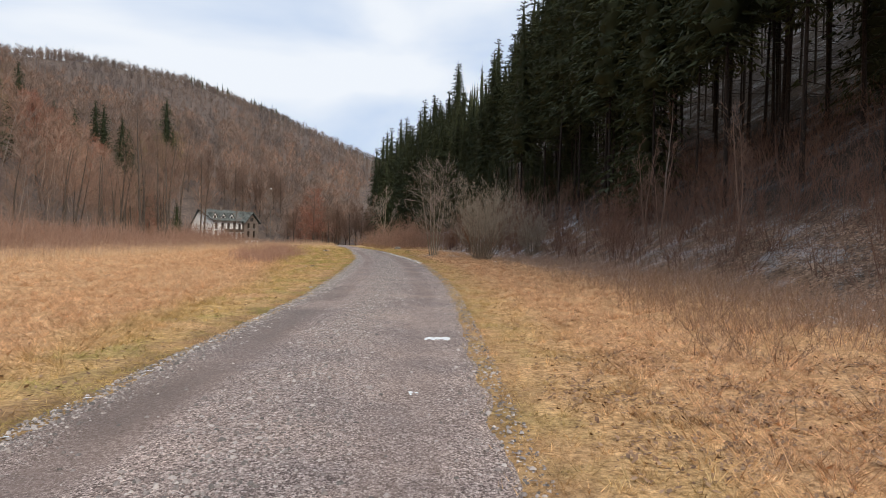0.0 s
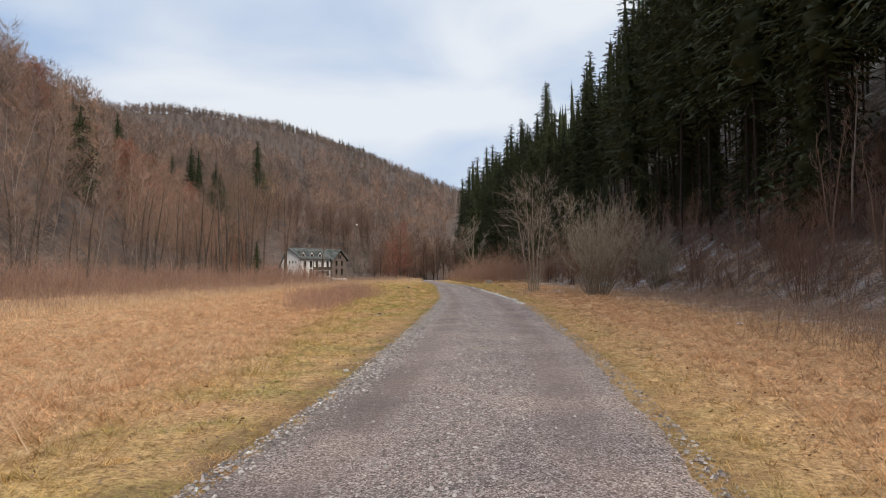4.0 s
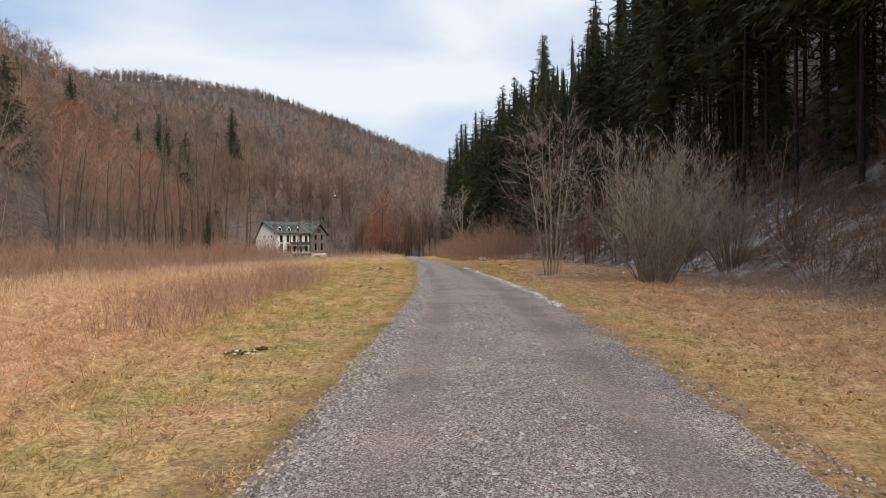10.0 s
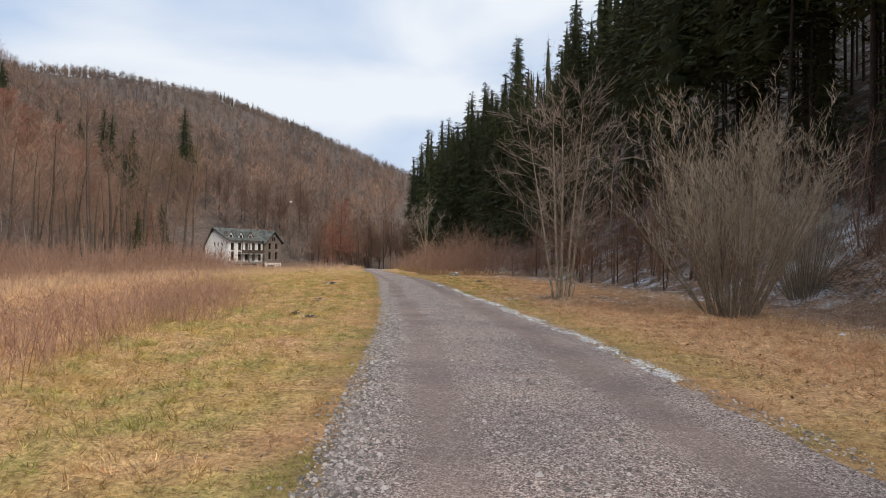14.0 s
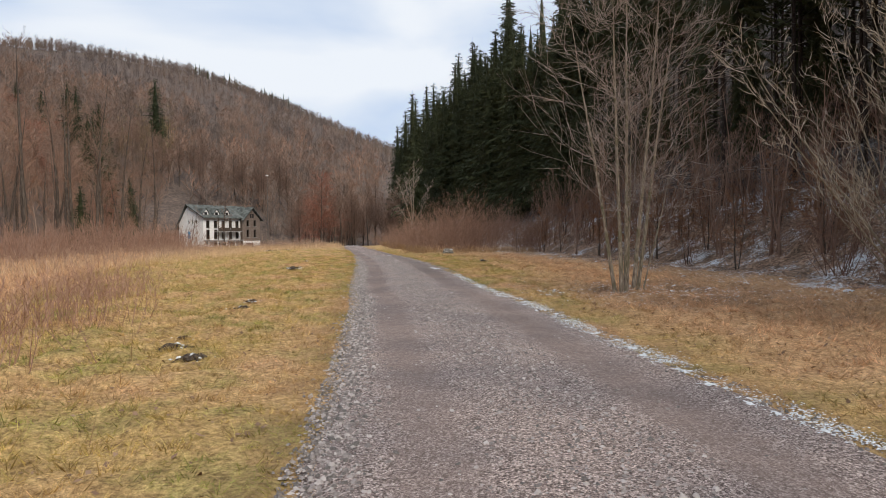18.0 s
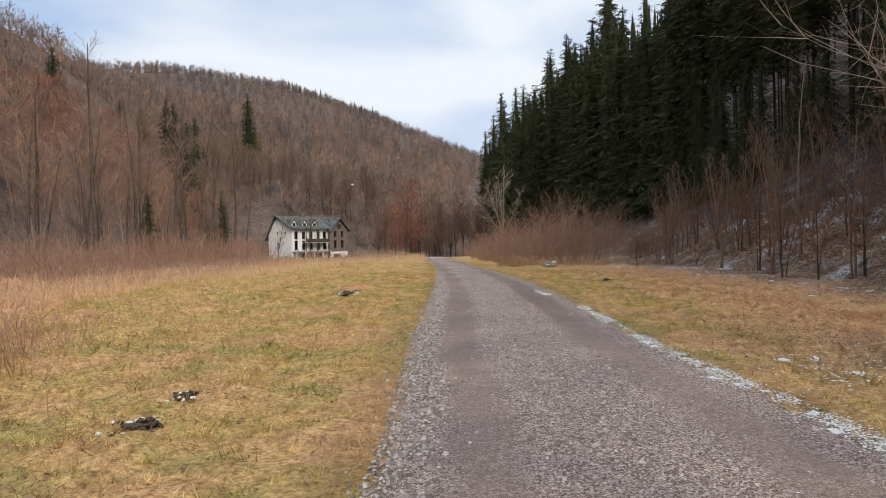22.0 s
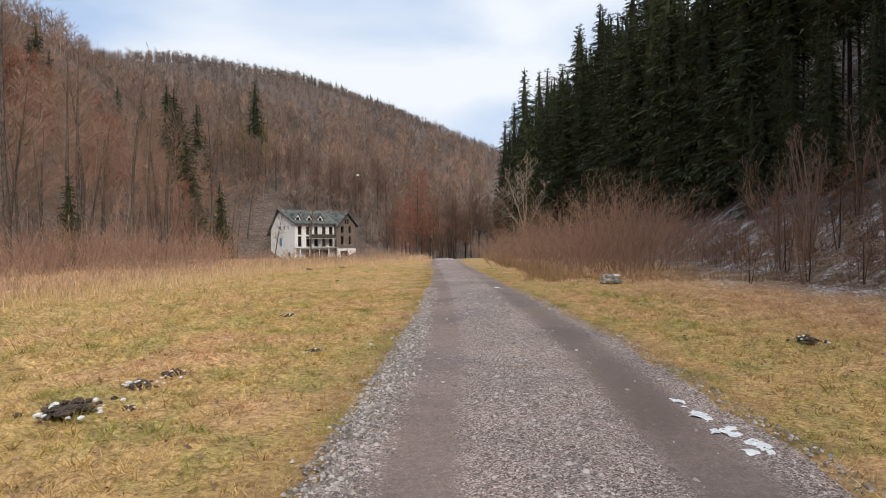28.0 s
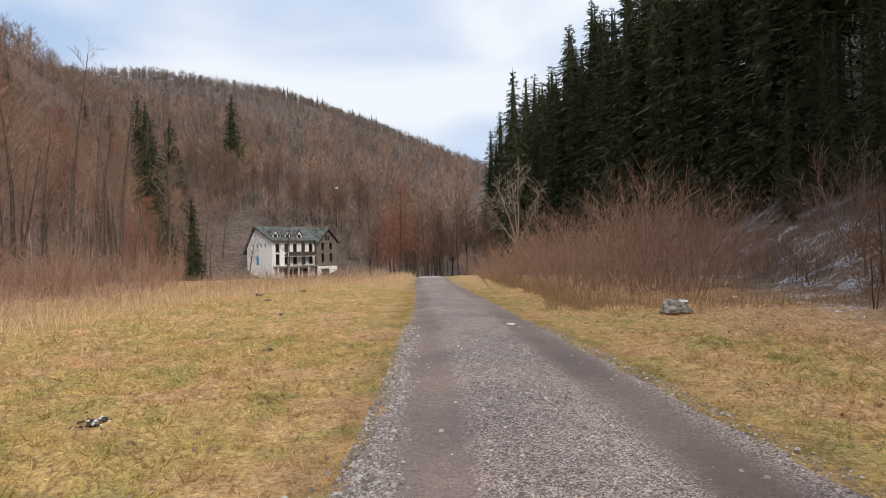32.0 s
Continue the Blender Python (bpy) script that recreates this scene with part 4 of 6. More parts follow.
    stem, twig = bare_tree(g, [((0, 0, 0), (0, 0.02, 1), 18.0, 0.17)], 64, 6, 4, 0.25, 0.17, 1.4, 0.02, 2.6, 6, 0.02)
    gold = add_tree("larch_tree", -104.0, 236, stem, twig, M_HILL_BARK, M_GOLD, "tall straw-gold larch on the wooded hillside")
    copies(gold, [(-100.0, 231, 1.1, 50), (-107, 242, 1.25, 120), (-98.5, 240, 1.0, 210), (-103, 249, 1.3, 300), (-109.0, 234, 1.1, 80), (-84, 150, 0.8, 140), (-96, 128, 0.75, 260), (-72, 104, 0.8, 30), (-78, 112, 0.8, 190)], "golden larches")
    for x, y, k in ((-70.5, 100.5, 0.72), (-73.5, 103.5, 0.55)):
        ob = place_spruce(4, x, y, k, 70 * k, "broad dark spruce standing among leafless trees")
        ob.matrix_basis = ob.matrix_basis @ Matrix.Diagonal((1.45, 1.45, 1.0, 1.0))
    # spruces among the bare trees
    for x, y, k, kind in ((-76, 166, 0.62, 3), (-80, 172, 0.7, 3), (-73, 160, 0.5, 4), (-66, 150, 0.42, 4), (-104, 158, 0.62, 3), (-109, 165, 0.7, 3), (-100, 150, 0.6, 4),
                          (-116, 220, 1.0, 3), (-112.7, 226, 0.95, 3), (-108, 223, 0.8, 4), (-121, 224, 0.95, 3), (-124, 217, 0.8, 4), (-111, 258, 1.1, 3), (-107, 255, 0.8, 4), (-105, 243, 0.8, 4), (-86, 192, 0.75, 3), (-82, 186, 0.62, 4), (-79, 180, 0.5, 4), (-98, 196, 0.8, 3), (-84, 180, 0.55, 4), (-90, 184, 1.05, 3), (-86, 177, 0.98, 3), (-95, 190, 0.98, 3), (-118, 178, 0.6, 3), (-112, 152, 0.55, 3), (-125, 170, 0.62, 4), (-130, 215, 0.6, 3), (-38, 92, 0.28, 4)):
        ob = place_spruce(kind, x, y, k, 40 * k * 10, "dark spruce standing among leafless trees")
        ob.matrix_basis = ob.matrix_basis @ Matrix.Diagonal((1.3, 1.3, 1.0, 1.0))
    # conifers along the far skyline, joined
    rows = []
    for _ in range(110):
        t = g.random()
        seg = int(g.integers(2, 5))
        (ax, ay, az), (bx, by, bz) = RIDGE[seg], RIDGE[seg + 1]
        x, y = ax + (bx - ax) * t + g.uniform(-5, 12), ay + (by - ay) * t + g.uniform(-6, 6)
        rows.append((x, y, float(land(x, y)) - 0.2, g.uniform(0.26, 0.42)))
    low = [merge(*spruce_meshes(g, h, 0.04, 4.2, 16, 6, 1)) for h in (24, 21)]
    stuff("ridge_conifers", scatter_mesh("ridge_conifers", low, np.array(rows), M_SPRUCE, g, False), "small dark conifers along the far skyline ridge", "trees")


M_HILL_BARK = material("grey_brown_bark", bark((0.04, 0.032, 0.027), (0.10, 0.08, 0.066), (0.22, 0.18, 0.15), 12.0), 0.95)
M_GOLD = material("straw_gold_larch_twigs", tone((0.17, 0.125, 0.05), (0.28, 0.21, 0.095), (0.42, 0.33, 0.17)), 0.9)
M_TWIG_DARK = material("brown_twigs", tone((0.14, 0.09, 0.068), (0.26, 0.168, 0.128), (0.40, 0.275, 0.21)), 0.9)
left_bank()

# ---- trees on the verge of the spruce slope ----


def verge_trees():
    g = np.random.default_rng(51)
    # the many-stemmed alder by the track
    st = []
    for dx, dy, lx, ly, h, r in ((-0.24, 0.02, -0.15, 0.02, 6.6, 0.048), (-0.13, -0.10, -0.07, -0.04, 7.1, 0.054), (0.0, 0.06, 0.0, 0.03, 7.3, 0.058), (0.12, -0.06, 0.07, -0.03, 7.1, 0.054), (0.24, 0.04, 0.14, 0.03, 6.5, 0.048),
                             (0.32, -0.05, 0.24, 0.02, 3.6, 0.022), (-0.04, -0.2, 0.02, -0.09, 4.4, 0.026)):
        st.append(((dx, dy, -0.05), (lx, ly, 1), h, r))
    stem, twig = bare_tree(g, st, 22, 8, 3, 0.34, 0.45, 1.1, 0.05, 0.95, 9, 0.012, 0.20)
    add_tree("alder_tree", -0.75, 51.3, stem, twig, M_ALDER, M_TWIG, "leafless alder with several mossy grey stems on the verge")
    # the fan of willow stems
    st = []
    for _ in range(80):
        a, r = g.uniform(0, 6.283), math.sqrt(g.uniform(0.01, 1.0))
        out = r * g.uniform(0.15, 0.85)
        st.append(((np.cos(a) * r * 0.62, np.sin(a) * r * 0.62, -0.05), (np.cos(a) * out, np.sin(a) * out, 1), g.uniform(3.9, 6.4) * (1 - 0.15 * out), g.uniform(0.012, 0.028)))
    stem, twig = bare_tree(g, st, 10, 5, 3, 0.28, 0.26, 0.5, 0.10, 1.1, 5, 0.04)
    willow = add_tree("willow_bush", 2.75, 45.4, stem, twig, M_WILLOW_STEM, M_WILLOW, "large leafless willow bush of many upright grey stems")
    copies(willow, [(7.0, 50.5, 0.7, 130)], "willow bushes")
    # slim saplings
    st = [((0, 0, 0), (0.06, 0, 1), 5.2, 0.05), ((0.1, 0.05, 0), (-0.12, 0.1, 1), 4.6, 0.04)]
    stem, twig = bare_tree(g, st, 18, 5, 4, 0.2, 0.3, 0.75, 0.12, 1.2, 6)
    slim = add_tree("bare_sapling", 6.3, 58.9, stem, twig, M_TWIG_DARK, M_TWIG_DARK, "slim leafless sapling at the foot of the slope")
    rows = [(5.6, 62.5, 0.9, 40), (4.2, 66.5, 1.0, 100), (3.0, 70.5, 1.1, 160), (4.8, 71.5, 0.9, 20), (2.2, 75.0, 1.0, 200), (7.2, 65, 1.1, 250), (8.5, 60.5, 1.0, 300), (9.6, 52, 0.9, 10), (0.6, 79.5, 0.8, 70),
            (10.5, 31, 1.0, 45), (11.0, 24, 1.1, 145), (9.3, 42, 0.8, 245), (3.8, 76.5, 1.2, 345), (6.4, 69, 1.0, 95), (11.6, 37, 1.15, 35), (1.6, 82.5, 0.9, 215), (12.4, 45, 1.1, 15), (8.8, 74, 1.2, 195)] + [(foot_r(y) + g.uniform(0.8, 5.5), y, g.uniform(0.5, 1.0), g.uniform(0, 360)) for y in np.arange(54, 88, 1.1)]
    copies(slim, rows, "saplings along the wood's edge")
    st = [((0, 0, 0), (0.03, 0.02, 1), 3.0, 0.035), ((0.08, 0.0, 0), (0.2, -0.1, 1), 2.4, 0.022)]
    stem, twig = bare_tree(g, st, 20, 7, 6, 0.2, 0.32, 1.1, 0.04, 1.8, 6)
    rust = add_tree("oak_sapling", 2.5, 68.0, stem, twig, M_WOOD, M_RUST, "small oak sapling still holding withered rust-brown leaves")
    copies(rust, [(2.75, 65.6, 0.85, 60), (4.6, 63.0, 0.8, 150), (8.2, 55.0, 0.9, 250), (-0.9, 80.0, 0.6, 10)] + [(foot_r(y) + g.uniform(0.2, 4.6), y, g.uniform(0.55, 1.15), g.uniform(0, 360)) for y in np.arange(57, 86, 1.15)], "leafy saplings at the slope's foot")
    # forked pale tree behind the thicket
    st = [((0, 0, 0), (0.03, 0, 1), 6.4, 0.15), ((0, 0, 5.2), (-0.30, 0.05, 1), 8.6, 0.09), ((0, 0, 5.6), (0.20, -0.05, 1), 9.2, 0.10), ((0, 0, 4.8), (-0.62, 0.1, 1), 7.0, 0.07), ((0, 0, 5.0), (0.55, 0.1, 1), 7.6, 0.07), ((0, 0, 5.8), (-0.05, 0.2, 1), 8.0, 0.08)]
    stem, twig = bare_tree(g, st, 16, 6, 3, 0.25, 0.30, 0.65, 0.08, 3.4, 6)
    add_tree("forked_tree", -12.6, 138, stem, twig, M_ALDER, M_TWIG, "pale leafless tree forked into spreading limbs above the thicket")
    # birches on the bank
    st = [((0, 0, 0), (0.07, 0, 1), 7.5, 0.06)]
    stem, twig = bare_tree(g, st, 22, 4, 3, 0.3, 0.2, 0.6, 0.08, 1.3, 6)
    birch = add_tree("birch_sapling", 5.9, 76.5, stem, twig, M_PALE, M_SHRUB, "thin pale-barked birch with reddish twigs on the bank")
    copies(birch, [(13.5, 39.5, 1.0, 80), (8.0, 69.5, 0.75, 220)], "birches on the bank")


M_RUST = material("withered_rust_leaves", tone((0.13, 0.062, 0.035), (0.25, 0.125, 0.07), (0.38, 0.21, 0.12)), 0.85)
verge_trees()

# ---- thickets ----


def shrub_mesh(g, stems, height, spread, limbs, sprays, thin):
    st = []
    for _ in range(stems):
        a, r = g.uniform(0, 6.283), g.uniform(0, spread)
        out = g.uniform(0.0, 0.95)
        b = a + g.normal(0, 0.7)
        st.append(((np.cos(a) * r, np.sin(a) * r, -0.05), (np.cos(b) * out, np.sin(b) * out, 1), height * g.uniform(0.55, 1.1), 0.014 * thin))
    p0, p1, r0, r1, t0, t1 = [], [], [], [], [], []
    for start, way, length, radius in st:
        p = grow(g, start, way, length, 4, 0.08, 0.05)
        r = radius * (1 - np.linspace(0, 1, 5) * 0.8)
        p0 += list(p[:-1])
        p1 += list(p[1:])
        r0 += list(r[:-1])
        r1 += list(r[1:])
        for _ in range(limbs):
            u = g.uniform(0.25, 0.98)
            k = min(int(u * 4), 3)
            b = p[k] + (p[k + 1] - p[k]) * (u * 4 - k)
            ln = length * g.uniform(0.14, 0.34)
            d = off_way(g, p[k + 1] - p[k], 0.55)
            t0.append(b)
            t1.append(b + d * ln)
            for _ in range(sprays):
                q = b + d * ln * g.uniform(0.2, 0.9)
                t0.append(q)
                t1.append(q + (off_way(g, d, 0.6) + np.array([0, 0, 0.2])) * ln * g.uniform(0.3, 0.7))
    return tubes(p0, p1, r0, r1, 3), blades(np.array(t0), np.array(t1), np.full(len(t0), 0.012 * thin), g)


def thickets():
    g = np.random.default_rng(61)
    kinds = []
    for stems, h in ((17, 2.1), (15, 1.7), (19, 2.4), (13, 1.4)):
        stem, twig = shrub_mesh(g, stems, h, 0.7, 14, 3, 0.62)
        kinds.append((tri_mesh("base", *stem, M_SHRUB), tri_mesh("crown", *twig, M_SHRUB)))
    for stems, h in ((25, 3.4), (21, 2.8), (27, 3.9), (19, 2.2)):
        stem, twig = shrub_mesh(g, stems, h, 0.95, 8, 2, 1.1)
        kinds.append((tri_mesh("base", *stem, M_BRUSH), tri_mesh("crown", *twig, M_BRUSH)))

    def shrub(kind, x, y, k, label, group):
        ob = thing("shrub", Matrix(), label, "shrub", group)
        tagged(part_mesh("base", kinds[kind][0], ob), kind="stuff")
        tagged(part_mesh("crown", kinds[kind][1], ob), kind="stuff")
        ob.matrix_basis = pose(x, y, float(land(x, y)), 0, 0, g.uniform(0, 360)) @ Matrix.Diagonal((k, k, k * g.uniform(0.85, 1.15), 1))

    # the red-brown thicket between road and slope
    for y in np.arange(82.5, 128, 1.75):
        rl, rr = road_at(y)
        lo, hi = rr + 2.3 + 0.02 * (y - 82), foot_r(y) + 3.5
        for x in np.arange(lo, max(hi, lo + 5), 1.9):
            xx = x + g.uniform(-0.7, 0.7)
            if xx > -2.0 and y < 90 or (y > 92 and xx > lo + 7 and g.random() < 0.5):
                continue
            shrub(int(g.integers(0, 4)), xx, y + g.uniform(-0.7, 0.7), g.uniform(0.6, 1.05) * (0.9 + 0.4 * float(step01(xx - lo, 0.5, 3.0))) * (1.0 + 0.55 * float(np.clip(waves(xx, y, 6.0, 62), -0.8, 0.9))), "dense red-brown leafless shrub in the roadside thicket", "thicket beside the road")
    for x, y, k in ((-5.7, 87.0, 1.6), (-4.6, 88.0, 1.5), (-6.6, 89.0, 1.4), (-3.4, 87.5, 1.25), (-2.2, 88.5, 1.3), (-7.6, 91.0, 1.3), (-4.0, 91.0, 1.5), (-9.0, 94.0, 1.3)):
        shrub(2, x, y, k, "tall red-brown leafless shrub rising from the thicket", "thicket beside the road")
    # brambles and brush on the foot of the slope
    for y in np.arange(14, 104, 2.2):
        for d in (1.0, 3.0, 5.0, 7.2, 9.4):
            if g.random() < (0.25 if y < 50 else 0.5 if y < 80 else 0.2) or (y > 80 and d < 4 and g.random() < 0.5):
                continue
            yy = y + g.uniform(-1, 1)
            xx = foot_r(yy) + d + g.uniform(-0.9, 0.9)
            shrub(4 + int(g.integers(0, 4)), xx, yy, g.uniform(0.45, 0.9), "brown leafless brush at the foot of the wooded slope", "brush on the slope")
    more = []
    for y in np.arange(12, 72, 1.5):
        for d in (1.6, 3.4, 5.2, 7.0, 8.8, 10.4):
            yy, dd = y + g.uniform(-0.8, 0.8), d + g.uniform(-0.8, 0.8)
            if g.random() < (0.15 if yy < 48 else 0.85):
                continue
            xx = foot_r(yy) + dd
            more.append((xx, yy, float(land(xx, yy)) - 0.05, g.uniform(0.4, 0.85)))
    lean = [merge(*shrub_mesh(g, k, h, 1.0, 6, 2, 1.0)) for k, h in ((15, 3.0), (13, 2.4), (16, 3.4))]
    stuff("slope_brush", scatter_mesh("slope_brush", lean, np.array(more), M_BRUSH, g, False), "tangled reddish-brown brush on the lower slope", "brush")
    # far side of the meadow
    tem, twg = [], []
    for stems, h in ((13, 3.0), (11, 2.3), (14, 3.6)):
        stem, twig = shrub_mesh(g, stems, h, 1.1, 6, 1, 1.6)
        tem.append(merge(stem, twig))
    pts = []
    for _ in range(560):
        y = g.uniform(30, 118)
        lo = float(np.interp(y, [30, 60, 86, 95, 102, 118], [-27, -27, -28.5, -26, -24, -28]))
        x = lo - abs(g.normal(0, 8))
        az = math.degrees(math.atan2(x + 8, y - 61.0))
        if y > 84 and -31 < az < -14:
            if g.random() < 0.6:
                continue
            pts.append((x, y, float(land(x, y)) - 0.05, g.uniform(0.15, 0.32)))
            continue
        pts.append((x, y, float(land(x, y)) - 0.05, g.uniform(0.5, 1.1) * (0.7 if x > lo - 4 else 1.0)))
    for _ in range(260):
        y = g.uniform(118, 215)
        x = g.uniform(-70, -30 - 0.1 * (y - 118))
        if y > 180 and abs(x + 66) < 16:
            continue
        if x > road_at(y)[0] - 3 and y < 150:
            continue
        pts.append((x, y, float(land(x, y)) - 0.05, g.uniform(0.3, 0.55)))
    stuff("meadow_edge_brush", scatter_mesh("meadow_edge_brush", tem, np.array(pts), M_EDGE_BRUSH, g, False), "red-brown brush along the far edge of the meadow", "brush")


thickets()

# ---- the derelict house ----
HOUSE = pose(-72.1, 199.9, -3.35, 0, 0, 63.9) @ pose(11, 4.5, 0) @ Matrix.Diagonal((0.89, 0.95, 1, 1)) @ pose(-11, -4.5, 0)


def wall_bm(length, height, thick, holes):
    """Upright wall along x from 0, front face at y=0, with real openings: rows of x0, x1, z0, z1."""
    xs = sorted({0.0, length, *(h[0] for h in holes), *(h[1] for h in holes)})
    zs = sorted({0.0, height, *(h[2] for h in holes), *(h[3] for h in holes)})
    bm, made = bmesh.new(), {}

    def at(i, j, k):
        if (i, j, k) not in made:
            made[i, j, k] = bm.verts.new((xs[i], k * thick, zs[j]))
        return made[i, j, k]

    def solid(i, j):
        if not (0 <= i < len(xs) - 1 and 0 <= j < len(zs) - 1):
            return False
        cx, cz = (xs[i] + xs[i + 1]) / 2, (zs[j] + zs[j + 1]) / 2
        return not any(a < cx < b and c < cz < d for a, b, c, d in holes)

    for i in range(len(xs) - 1):
        for j in range(len(zs) - 1):
            if not solid(i, j):
                continue
            bm.faces.new((at(i, j, 0), at(i + 1, j, 0), at(i + 1, j + 1, 0), at(i, j + 1, 0)))
            bm.faces.new((at(i, j, 1), at(i, j + 1, 1), at(i + 1, j + 1, 1), at(i + 1, j, 1)))
            for di, dj, p, q in ((-1, 0, (i, j), (i, j + 1)), (1, 0, (i + 1, j + 1), (i + 1, j)), (0, -1, (i + 1, j), (i, j)), (0, 1, (i, j + 1), (i + 1, j + 1))):
                if not solid(i + di, j + dj):
                    bm.faces.new((at(*p, 0), at(*q, 0), at(*q, 1), at(*p, 1)))
    bmesh.ops.recalc_face_normals(bm, faces=bm.faces)
    return bm


def moved(bm, m):
    bmesh.ops.transform(bm, matrix=m, verts=bm.verts)
    return bm


def house():
    ob = thing("house", HOUSE, "derelict white villa with peeling plaster and a grey-green roof", "house")
    front = []
    for x in (1.1, 4.0, 6.9, 9.8, 12.4):
        front += [(x, x + 1.35, 3.6, 6.0), (x, x + 1.35, 6.5, 8.4)]
    base = [(3.8, 6.6, 0.1, 2.6), (7.0, 9.8, 0.1, 2.6), (10.2, 12.6, 0.1, 2.5)]
    part("wall", wall_bm(14.4, 9.2, 0.4, front + base), M_PLASTER, ob, "white plastered front wall with empty windows")
    side = [(2.4, 3.1, 7.6, 8.5), (3.9, 4.6, 7.6, 8.5), (5.4, 6.1, 7.6, 8.5), (5.0, 5.9, 3.6, 5.6), (2.0, 2.9, 0.9, 2.1)]
    turn = Matrix(((0, 1, 0, 0), (1, 0, 0, 0), (0, 0, 1, 0), (0, 0, 0, 1)))
    bm = moved(wall_bm(9.1, 8.8, 0.4, [(a - 0.4, b - 0.4, c, d) for a, b, c, d in side]), turn)
    part("wall", moved(bm, Matrix.Translation((0, 0.4, 0))), M_PLASTER, ob, "white gable wall stained grey")
    part("gable", prism([(0.4, 8.8), (0.4, 9.25), (6.0, 12.1), (8.9, 8.8)], "x", 0.0, 0.4), M_PLASTER, ob)
    part("wall", box(0.4, 21.8, 9.1, 9.5, 0, 7.4), M_PLASTER, ob)
    part("wall", box(21.4, 21.8, 0.0, 9.1, 0, 8.6), M_BARE, ob)
    part("blue_board", box(-0.05, 0.06, 5.0, 5.9, 3.6, 5.6, 0.01), M_BLUE, ob, "faded blue board in a side window")
    # roof
    part("roof", prism([(-0.8, 9.0), (-0.8, 9.22), (6.0, 12.72), (6.0, 12.45)], "x", -0.7, 22.3), M_ROOF, ob, "grey-green front roof slope")
    part("roof", prism([(6.004, 12.45), (6.004, 12.72), (10.5, 6.35), (10.5, 6.1)], "x", -0.7, 22.3), M_ROOF, ob)
    part("chimney", box(9.4, 10.1, 5.6, 6.3, 11.9, 13.5, 0.03), M_BARE, ob)
    for x in (1.6, 5.6, 9.6):
        d = part("dormer", prism([(x - 0.95, 9.6), (x + 0.95, 9.6), (x + 0.95, 10.4), (x, 11.5), (x - 0.95, 10.4)], "y", 0.6, 4.6), M_PLASTER, ob)
        part("roof", prism([(x - 1.25, 10.2), (x, 11.55), (x + 1.25, 10.2), (x + 1.25, 10.38), (x, 11.76), (x - 1.25, 10.38)], "y", 0.3, 4.8), M_ROOF, d)
        part("window", box(x - 0.5, x + 0.5, 0.52, 0.7, 9.7, 10.6), M_DARK, d)
    # brown cross wing
    wing = []
    for x in (1.3, 4.3):
        wing += [(x, x + 1.1, 3.9, 6.0), (x, x + 1.1, 6.9, 8.6)]
    bm = moved(wall_bm(7.0, 8.9, 0.4, wing + [(1.0, 4.0, 0.1, 2.3)]), Matrix.Translation((14.8, -0.9, 0)))
    part("wing_wall", bm, M_BARE, ob, "unplastered brown wall of the cross wing")
    part("wing_base", wall_bm_at(7.1, 2.9, 0.06, [(1.0, 4.0, 0.1, 2.3)], 14.75, -0.97), M_PLASTER, ob, "white plastered base of the wing")
    part("wing_gable", prism([(14.8, 8.9), (21.8, 8.9), (18.3, 11.6)], "y", -0.9, -0.5), M_BARE, ob)
    # solid dark boxes painted as shaded window openings
    part("wing_window", box(17.6, 18.2, -0.93, -0.8, 9.2, 10.4), M_DARK, ob)
    part("wing_window", box(18.5, 19.1, -0.93, -0.8, 9.2, 10.4), M_DARK, ob)
    part("wing_wall", box(14.4, 14.8, -0.9, 0.4, 0, 8.9), M_BARE, ob)
    part("wing_roof", prism([(14.0, 8.45), (18.3, 12.0), (22.6, 8.45), (22.6, 8.7), (18.3, 12.3), (14.0, 8.7)], "y", -1.6, 6.0), M_ROOF, ob)
    # dark panel closing the garage hole in place of its inner shade
    part("garage_shade", box(15.9, 18.7, -0.75, -0.65, 0.1, 2.25), M_DARK, ob, "dark panel standing in for the shade inside the garage opening")
    # balcony and its posts
    bal = part("balcony", box(0.2, 14.2, -1.7, 0.0, 3.0, 3.28, 0.02), M_CONCRETE, ob, "long concrete balcony on posts")
    for x in (0.5, 3.9, 7.3, 10.7, 14.0):
        part("post", box(x - 0.12, x + 0.12, -1.62, -1.38, 0, 3.0, 0.01), M_PLASTER, bal)
    for x in (4.0, 8.8):
        part("railing", box(x, x + 4.6, -1.66, -1.58, 5.55, 6.5), M_WOOD, bal, "weathered wooden balcony panel")
        part("upper_slab", box(x, x + 4.6, -1.7, 0.0, 5.35, 5.55), M_CONCRETE, bal)
        for u in (0.1, 4.4):
            part("upper_post", box(x + u, x + u + 0.14, -1.6, -1.46, 3.28, 9.0), M_WOOD, bal)
    for a, b, c, d in front:
        w = part("window", wall_bm_at(b - a - 0.01, d - c - 0.01, 0.08, [(0.1, (b - a) / 2 - 0.04, 0.1, d - c - 0.1), ((b - a) / 2 + 0.04, b - a - 0.1, 0.1, d - c - 0.1)], a + 0.005, 0.2, c), M_WOOD, ob)
        part("sill", box(a - 0.1, b + 0.1, -0.12, 0.1, c - 0.1, c + 0.002), M_CONCRETE, w)
    for a, b, c, d in wing:
        part("wing_sill", box(14.8 + a - 0.1, 14.8 + b + 0.1, -1.02, -0.8, c - 0.1, c + 0.002), M_CONCRETE, ob)
    # buttress wall by the wing and an inner floor
    part("buttress", prism([(21.85, 2.6), (23.4, 2.6), (21.85, 6.4)], "y", 1.0, 1.4), M_PLASTER, ob)
